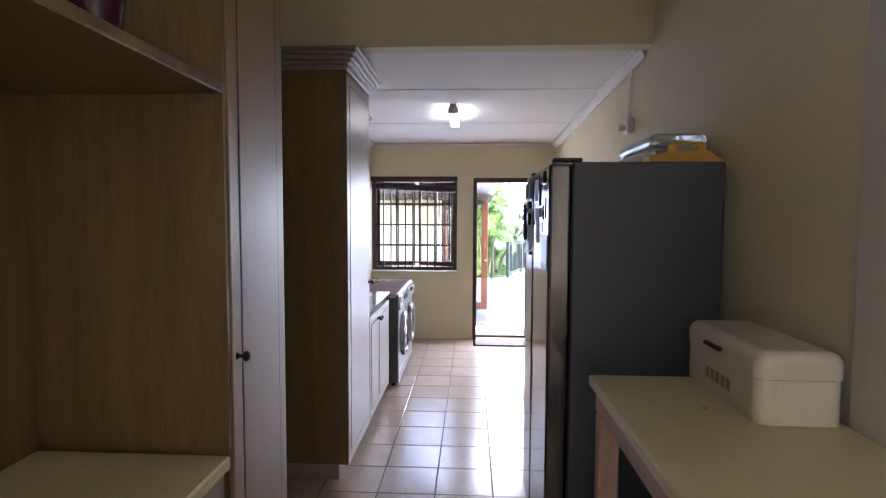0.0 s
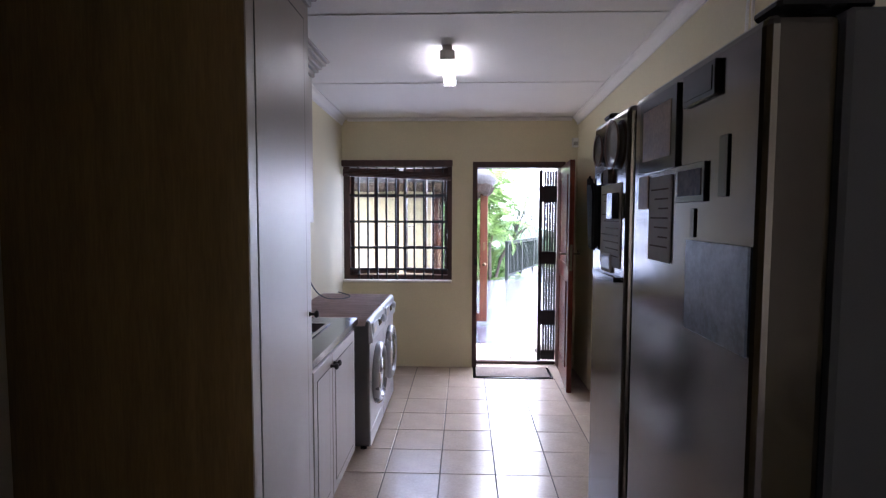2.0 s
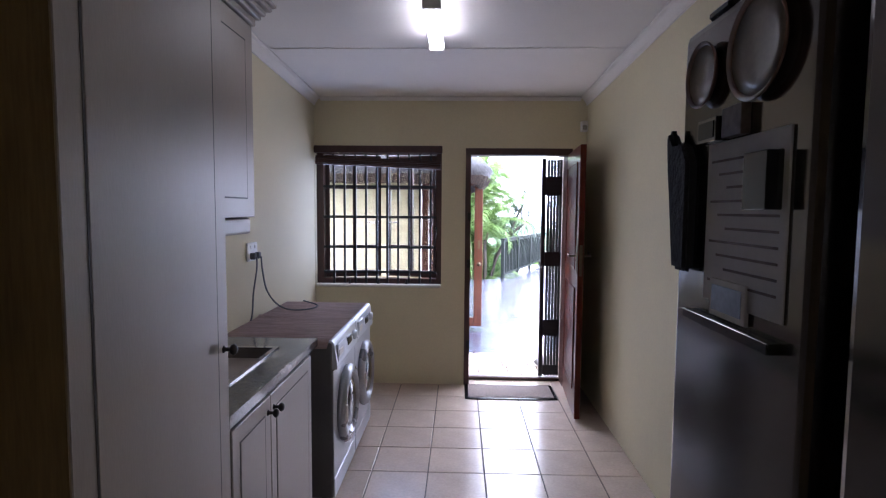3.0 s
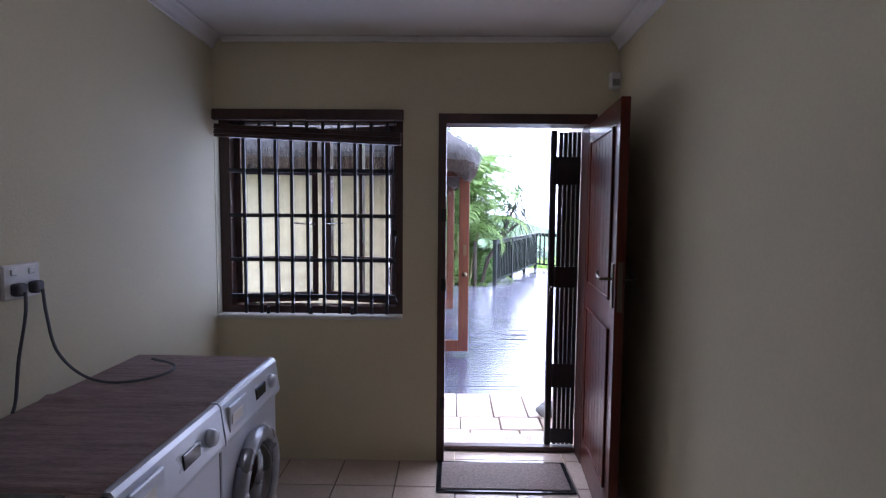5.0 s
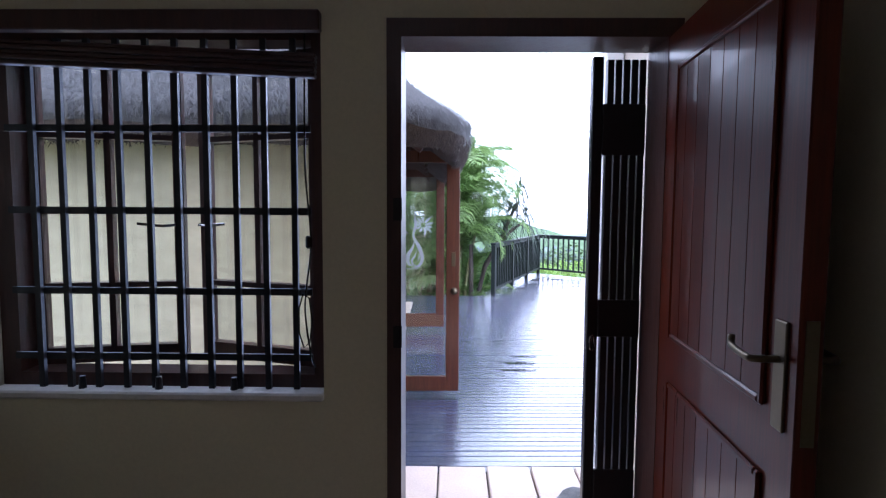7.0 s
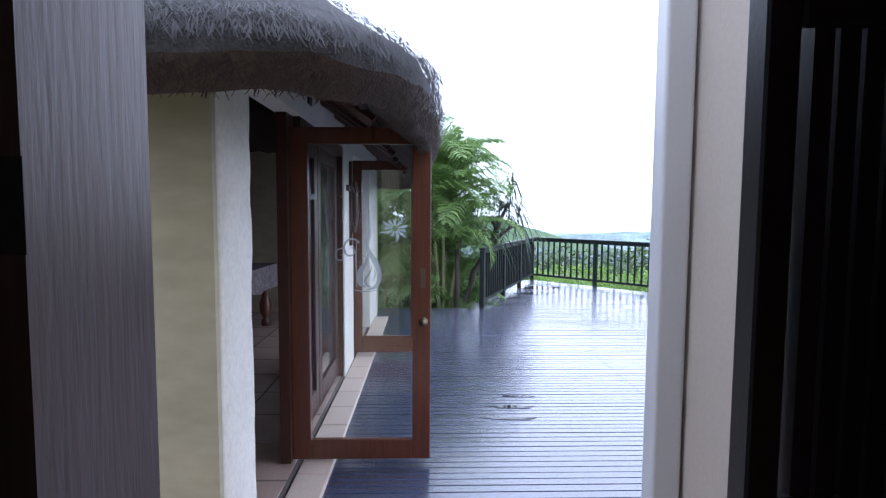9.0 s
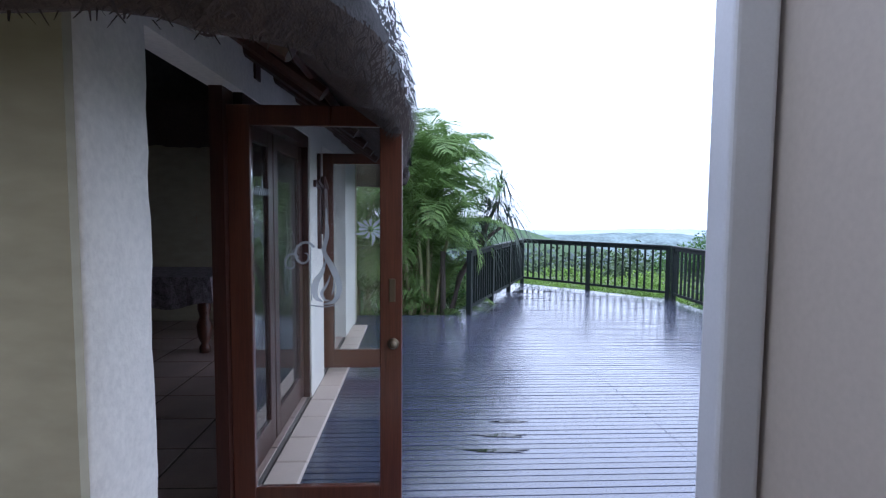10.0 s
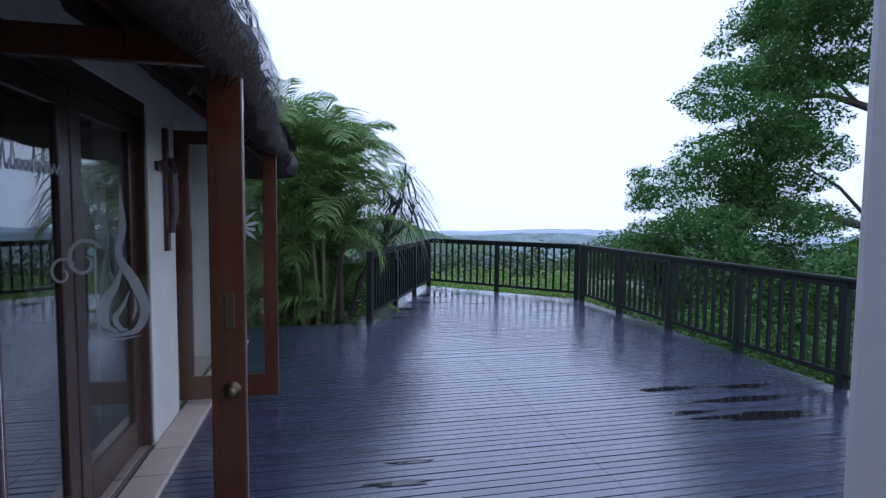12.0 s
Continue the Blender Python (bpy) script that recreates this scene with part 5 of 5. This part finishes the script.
for hx, hy, hz, ll in ((1.88, 16.72, 1.70, 0.80), (2.02, 16.62, 1.30, 0.72), (1.72, 16.6, 1.45, 0.70), (1.92, 16.75, 1.95, 0.62), (1.55, 16.5, 1.05, 0.6)):
    bm = bmesh.new()
    for i in range(52):
        a, e = rng.uniform(0, 2 * math.pi), rng.uniform(-0.25, 1.15)
        d = Vector((math.cos(a) * math.cos(e), math.sin(a) * math.cos(e), math.sin(e)))
        sd = d.cross(Vector((0, 0, 1))).normalized() * 0.010
        p0 = Vector((hx, hy, hz)) + Vector((0, 0, rng.uniform(-0.12, 0.12)))
        q = [p0 + d * ll * f + Vector((0, 0, -1.05 * ll * f * f * math.cos(e))) for f in (0, 0.35, 0.7, 1.0)]
        vs = [(bm.verts.new(p - sd * w), bm.verts.new(p + sd * w)) for p, w in zip(q, (0.8, 1.1, 0.8, 0.15))]
        for u, v in zip(vs, vs[1:]):
            bm.faces.new((u[0], u[1], v[1], v[0]))
    part("leaf_head", bm, STRAP, dra, "head of dark strap leaves")

dra.matrix_world = Matrix.Translation((-0.22, 0, 0)) @ dra.matrix_world

# large feathery tree past the deck
tree = thing("feathery_tree", "large spreading tree with feathery green foliage", "tree", (12.8, 16.2, -2.5))
TR = Vector((12.8, 16.2, -2.5))


def limb(points, r0, r1):
    n = len(points)
    part("limb", sweep(bmesh.new(), points, [r0 + (r1 - r0) * i / (n - 1) for i in range(n)], 8), BARK, tree, smooth=True)


part("trunk", sweep(bmesh.new(), [TR, TR + Vector((0.1, 0, 2.2)), TR + Vector((-0.1, 0.1, 4.2)), TR + Vector((0.1, 0.2, 6.2)), TR + Vector((0.0, 0.4, 9.0))], [0.32, 0.28, 0.24, 0.18, 0.08], 10), BARK, tree, smooth=True)
limb([(12.7, 16.3, 0.3), (11.6, 17.0, 1.1), (10.4, 17.8, 1.5), (9.0, 18.6, 1.7)], 0.14, 0.03)
limb([(12.7, 16.3, 2.3), (11.8, 16.9, 3.4), (10.8, 17.5, 3.9), (9.4, 18.2, 4.0)], 0.13, 0.03)
limb([(12.8, 16.3, 1.7), (12.1, 16.5, 2.2), (11.4, 16.9, 2.1)], 0.06, 0.03)
limb([(12.8, 16.4, 4.0), (12.0, 17.0, 5.6), (11.0, 17.6, 6.4)], 0.11, 0.03)
limb([(11.2, 17.25, 3.7), (10.4, 17.5, 4.6), (9.9, 17.9, 5.2)], 0.05, 0.015)
limb([(12.7, 16.3, -0.6), (11.6, 17.2, -0.2), (10.4, 18.0, 0.1)], 0.12, 0.03)
limb([(11.6, 17.0, 1.1), (11.0, 17.4, 2.0), (10.3, 17.9, 2.6)], 0.05, 0.015)
rng = random.Random(21)
blobs = []
for cx, cy, cz, spread, n in ((8.3, 19.1, 1.3, 1.1, 12), (9.5, 18.3, 1.9, 1.2, 14), (9.9, 17.9, 3.6, 1.0, 15), (9.75, 18.0, 4.8, 1.2, 18), (10.4, 17.85, 6.2, 1.4, 20), (8.7, 19.0, 0.2, 1.3, 16), (10.2, 18.2, 0.1, 1.4, 16),
                              (12.0, 17.2, 7.4, 1.8, 16), (7.6, 19.7, 0.3, 0.9, 10), (12.0, 17.0, 0.2, 1.4, 14), (9.3, 18.3, 2.7, 0.85, 10), (11.3, 17.4, 4.6, 1.1, 7), (10.6, 17.8, 3.0, 0.9, 6), (12.6, 16.6, 5.6, 1.2, 8)):
    for _ in range(int(n * 1.15)):
        s = rng.uniform(0.26, 0.62)
        blobs.append((cx + rng.gauss(0, spread * 0.55), cy + rng.gauss(0, spread * 0.55), cz + rng.gauss(0, spread * 0.6), s * 1.25, s * 1.25, s * rng.uniform(0.55, 0.95)))
leaf_cloud("crown", "feathery green foliage in layered sprays", blobs, 210000, 0.070, LEAF, 3, droop=0.5, parent=tree)

rng = random.Random(8)
blobs = []
for k in range(34):          # low shrubs along the far rails
    f = k / 33
    x, y = (2.2 + 3.2 * f, 19.9 - 2.6 * f) if k % 2 else (1.8 + 4.2 * f, 21.6 - 3.0 * f)
    blobs.append((x + rng.uniform(-.3, .3), y + rng.uniform(-.3, .3), -0.55 + rng.uniform(-0.3, 0.3), rng.uniform(0.35, 0.7), rng.uniform(0.35, 0.7), rng.uniform(0.3, 0.55)))
leaf_cloud("shrubs_far_rail", "bright green shrubs below the deck's far rail", blobs, 26000, 0.075, HEDGELEAF, 4)
blobs = []
for k in range(40):
    blobs.append((5.9 + rng.uniform(0, 3.0), rng.uniform(10.5, 18.5), -1.0 + rng.uniform(-0.2, 0.5), rng.uniform(0.4, 0.8), rng.uniform(0.4, 0.8), rng.uniform(0.3, 0.6)))
leaf_cloud("shrubs_side_rail", "low green planting beside the deck's long rail", blobs, 26000, 0.085, LEAF, 5)
blobs = []
for k in range(52):
    y = rng.uniform(15.7, 19.5)
    x = rng.uniform(-1.8, 0.35 + 0.385 * (y - 15.2))
    blobs.append((x, y, -0.9 + rng.uniform(-0.2, 0.5) + (0.9 * rng.random() if y > 17.4 else 0), rng.uniform(0.3, 0.55), rng.uniform(0.3, 0.55), rng.uniform(0.3, 0.6)))
leaf_cloud("shrubs_palm_foot", "dense green undergrowth at the palms' foot", blobs, 45000, 0.07, LEAF, 6)
blobs = []
for k in range(80):          # dark thicket behind the side planting
    blobs.append((8.0 + rng.uniform(0, 6.0), rng.uniform(11, 21), -0.3 + rng.uniform(-0.9, 1.0), rng.uniform(0.6, 1.1), rng.uniform(0.6, 1.1), rng.uniform(0.5, 1.0)))
leaf_cloud("thicket", "dark green thicket below the large tree", blobs, 70000, 0.10, LEAF, 7)

# ---- ground and distance ----
def terrain(x, y):
    r = math.hypot(x - 3, y - 12)
    far = min(1, max(0, (r - 40) / 300))
    z = -1.15 - 0.05 * max(0, min(r, 22) - 9) - 0.155 * max(0, min(r, 760) - 22) - 0.022 * max(0, r - 760)
    return z + (noise.noise((x / 420, y / 420, 3.1)) * 26 + noise.noise((x / 130, y / 130, 1.7)) * 8) * far


verts, faces = [], []
radii = [0.01, 4, 8, 10, 13, 17, 22, 30, 42, 60, 85, 120, 170, 240, 330, 450, 600, 760, 950, 1250, 1700, 2400, 3400, 4700]
NA = 144
for r in radii:
    for k in range(NA):
        a = 2 * math.pi * k / NA
        x, y = 3 + r * math.cos(a), 12 + r * math.sin(a)
        verts.append((x, y, terrain(x, y)))
for i in range(len(radii) - 1):
    for k in range(NA):
        j = (k + 1) % NA
        faces.append((i * NA + k, i * NA + j, (i + 1) * NA + j, (i + 1) * NA + k))
ground = tagged(from_arrays("ground", verts, faces, GRASS), "green hillside falling away to a wooded valley", "ground", kind="structure")
ground.data.shade_smooth()

rng = random.Random(31)
blobs = []
while len(blobs) < 900:
    r, a = rng.uniform(42, 150), radians(rng.uniform(20, 125))
    x, y = 3 + r * math.cos(a), 12 + r * math.sin(a)
    s = rng.uniform(1.2, 2.5)
    blobs.append((x, y, terrain(x, y) + s * 0.7, s, s, s * 0.95))
leaf_cloud("valley_woods", "grey-green trees down the valley slope", blobs, 90000, 0.5, mat("valley_tree_green", (0.08, 0.125, 0.05), 0.8, vary=0.5, scale=0.05, fine=0.5, bump=0, random_tint=0.6, island=True), 9, category="woods")
blobs = []
while len(blobs) < 1500:
    r, a = rng.uniform(130, 900), radians(rng.uniform(20, 125))
    x, y = 3 + r * math.cos(a), 12 + r * math.sin(a)
    s = rng.uniform(3, 8)
    blobs.append((x, y, terrain(x, y) + s * 0.5, s * 1.3, s * 1.3, s * 0.8))
# Distance haze is mixed into these leaves' base colour.
leaf_cloud("far_woods", "blue-green woods on the far slopes, haze put into their colour", blobs, 60000, 3.0, mat("far_tree_haze_tint", (0.12, 0.155, 0.15), 0.9, vary=0.4, scale=0.02, fine=0.1, bump=0, random_tint=0.5, island=True), 10, category="woods")


def ridge(name, label, dist, base, height, seed, material):
    """A long wooded ridge across the distance, with depth and an uneven crest."""
    verts, faces = [], []
    n = 220
    for k in range(n + 1):
        a = radians(10 + 125 * k / n)
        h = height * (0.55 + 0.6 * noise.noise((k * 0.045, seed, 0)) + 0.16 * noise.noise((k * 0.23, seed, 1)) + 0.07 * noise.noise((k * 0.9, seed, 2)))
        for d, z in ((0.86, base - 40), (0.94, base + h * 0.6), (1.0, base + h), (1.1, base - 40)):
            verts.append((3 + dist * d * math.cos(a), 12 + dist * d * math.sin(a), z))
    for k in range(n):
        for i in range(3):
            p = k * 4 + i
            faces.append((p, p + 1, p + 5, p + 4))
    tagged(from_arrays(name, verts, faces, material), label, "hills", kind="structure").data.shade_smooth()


# Haze painted into both ridge colours, paler and bluer with distance.
ridge("backdrop_hills_mid", "wooded hills in the middle distance, blue haze put into their colour", 1500, -75, 26, 2.2, mat("mid_hill_haze_tint", (0.20, 0.25, 0.25), 1.0, vary=0.45, scale=0.02, fine=0.12, bump=0, spec=0))
ridge("backdrop_hills_far", "far hills with pale blue haze put into their colour", 3600, -130, 34, 7.7, mat("far_hill_haze_tint", (0.40, 0.46, 0.52), 1.0, vary=0.2, scale=0.006, fine=0.03, bump=0, spec=0))
verts, faces = [], []
for k in range(61):          # near grassy hill at one side of the view
    a = radians(62 + 60 * k / 60)
    crest = -6 - 46 * max(0.0, 1 - k / 22) ** 0.8 + 2.5 * noise.noise((k * 0.35, 3, 0)) + 4 * noise.noise((k * 0.1, 8, 0))
    for d, z in ((330, -95), (430, crest - 16), (520, crest), (640, crest - 40)):
        verts.append((3 + d * math.cos(a), 12 + d * math.sin(a), z))
for k in range(60):
    for i in range(3):
        p = k * 4 + i
        faces.append((p, p + 1, p + 5, p + 4))
tagged(from_arrays("hillside", verts, faces, mat("pale_green_hill", (0.10, 0.145, 0.085), 1.0, vary=0.35, scale=0.03, fine=0.2, bump=0, spec=0)), "pale green grassy hillside across the valley", "hill", kind="structure").data.shade_smooth()
hb = bmesh.new()
rng = random.Random(77)
for _ in range(120):
    r, a = rng.uniform(420, 1300), radians(rng.uniform(48, 86))
    x, y = 3 + r * math.cos(a), 12 + r * math.sin(a)
    z = terrain(x, y)
    s = rng.uniform(2.5, 5)
    box(hb, x - s, x + s, y - s, y + s, z, z + rng.uniform(4, 8))
tagged(new("far_houses", mesh_of("far_houses", hb, mat("far_white_walls", (0.6, 0.6, 0.6), 0.8, bump=0))), "scattered small pale houses on the far slopes", "houses", kind="stuff")

# ---- deck, pavers and floor tiles ----
deck = tagged(new("deck"), "large wet dark timber deck", "deck", kind="structure")
deck.matrix_world = Matrix.Translation((2.6, 12, DZK))
PITCH = 0.0745
TILT_DECK = Matrix.Translation((0.3, 8.335, 0)) @ Matrix.Rotation(radians(1.7), 4, "Z") @ Matrix.Translation((-0.3, -8.335, 0))
y = 8.30
rng = random.Random(2)
while y < 18.80:
    ym = y + PITCH / 2
    x0, x1 = -0.50, 5.14
    if ym > 15.18:
        x0 = R1[0] + (R2[0] - R1[0]) * (ym - R1[1]) / (R2[1] - R1[1]) - 0.06
        if ym > R3[1]:
            x1 = R3[0] + (R2[0] - R3[0]) * (ym - R3[1]) / (R2[1] - R3[1]) + 0.10
    if x1 - x0 > 0.1:
        dz = rng.uniform(-0.0015, 0.0015)
        split = 2.25 - 0.03 * (y - 10.5)
        for a, b in ((x0, split - 0.0004), (split + 0.0004, x1)) if x0 < split - 0.1 and x1 > split + 0.1 else ((x0, x1),):
            bm = boxes((a, b, y, y + PITCH - 0.009, DZK - 0.025, DZK + dz), bevel=0.0014)
            bmesh.ops.transform(bm, matrix=TILT_DECK, verts=bm.verts)
            part("board", bm, DECKWOOD, deck)
    y += PITCH
part("joists", boxes((-0.48, 5.1, 8.36, 15.15, DZK - 0.22, DZK - 0.04), (1.6, 4.7, 15.2, 17.0, DZK - 0.22, DZK - 0.04)), DARKWOOD, deck)

WATER = mat("standing_water", (0.012, 0.012, 0.014), 0.03, vary=0.1, scale=2, bump=0, spec=0.6)
rng = random.Random(14)
for px, py, rx, ry in ((3.82, 11.25, 0.42, 0.09), (3.45, 11.95, 0.28, 0.05), (3.95, 11.60, 0.34, 0.06), (3.30, 11.40, 0.2, 0.035), (4.2, 11.9, 0.22, 0.05), (2.35, 17.6, 0.42, 0.22), (2.15, 16.8, 0.3, 0.06), (1.6, 16.2, 0.2, 0.05), (1.4, 15.55, 0.16, 0.05),
                       (3.0, 16.6, 0.2, 0.04), (0.95, 10.7, 0.16, 0.035), (1.05, 10.95, 0.13, 0.025), (0.9, 10.45, 0.18, 0.03), (4.0, 15.8, 0.25, 0.03), (0.15, 10.0, 0.10, 0.05)):
    ring_ = []
    for k in range(40):
        a = 2 * math.pi * k / 40
        q = 1 + 0.45 * noise.noise((px + math.cos(a) * 1.2, py + math.sin(a) * 1.2, 5))
        ring_.append((px + rx * q * math.cos(a) * (1 + 0.3 * math.sin(a * 5)), py + ry * q * math.sin(a)))
    solid("puddle", arched(bmesh.new(), ring_, DZK + 0.0015, DZK + 0.0035, "z"), WATER, "shallow rain puddle lying on the deck boards", "puddle", group="rain puddles")

paving = structure("paving", boxes((-2.5, 1.133, YO + 0.002, 8.332, -0.6, DZK - 0.012)), GROUT, "paved strip outside the back door", "paving")
rng = random.Random(6)
for y0, y1, w, x in ((6.955, 7.28, 0.42, -1.9), (7.285, 7.545, 0.38, -2.05), (7.55, 7.785, 0.30, -1.92), (7.79, 8.328, 0.275, -2.0)):
    while x < 1.12:
        x1 = min(x + w + rng.uniform(-0.02, 0.02), 1.13)
        if x1 - x > 0.05:
            part("paver", boxes((x + 0.005, x1 - 0.005, y0 + 0.004, y1 - 0.004, DZK - 0.04, DZK + 0.03 + rng.uniform(-0.004, 0.004)), bevel=0.008), PAVER, paving)
        x = x1

floor = structure("floor", boxes((KL, XR, -2.2, 6.868, -0.12, -0.005)), GROUT, "beige ceramic tiled floor with dark joints", "floor")
TW, TD = 0.3255, 0.32
tile_mesh = None
for i in range(-4, 5):
    for j in range(-2, 20):
        x0, y0 = 0.135 + (i - 1) * TW, 6.445 - j * TD
        x1, y1 = x0 + TW - 0.006, y0 + TD - 0.006
        cx0, cx1, cy1 = max(x0, XL if y0 > 3.3 else KL), min(x1, XR), min(y1, 6.866)
        if cx1 - cx0 < 0.03 or cy1 - y0 < 0.03:
            continue
        if abs(cx0 - x0) + abs(cx1 - x1) + abs(cy1 - y1) < 1e-5:
            if tile_mesh is None:
                tile_mesh = mesh_of("tile", boxes((0, TW - 0.006, 0, TD - 0.006, -0.006, 0), bevel=0.002), TILE)
            ob = new("tile", tile_mesh)
            ob.parent = floor
            ob.matrix_basis = Matrix.Translation((x0, y0, 0.0))
        else:
            part("tile", boxes((cx0, cx1, y0, cy1, -0.006, 0), bevel=0.002), TILE, floor)
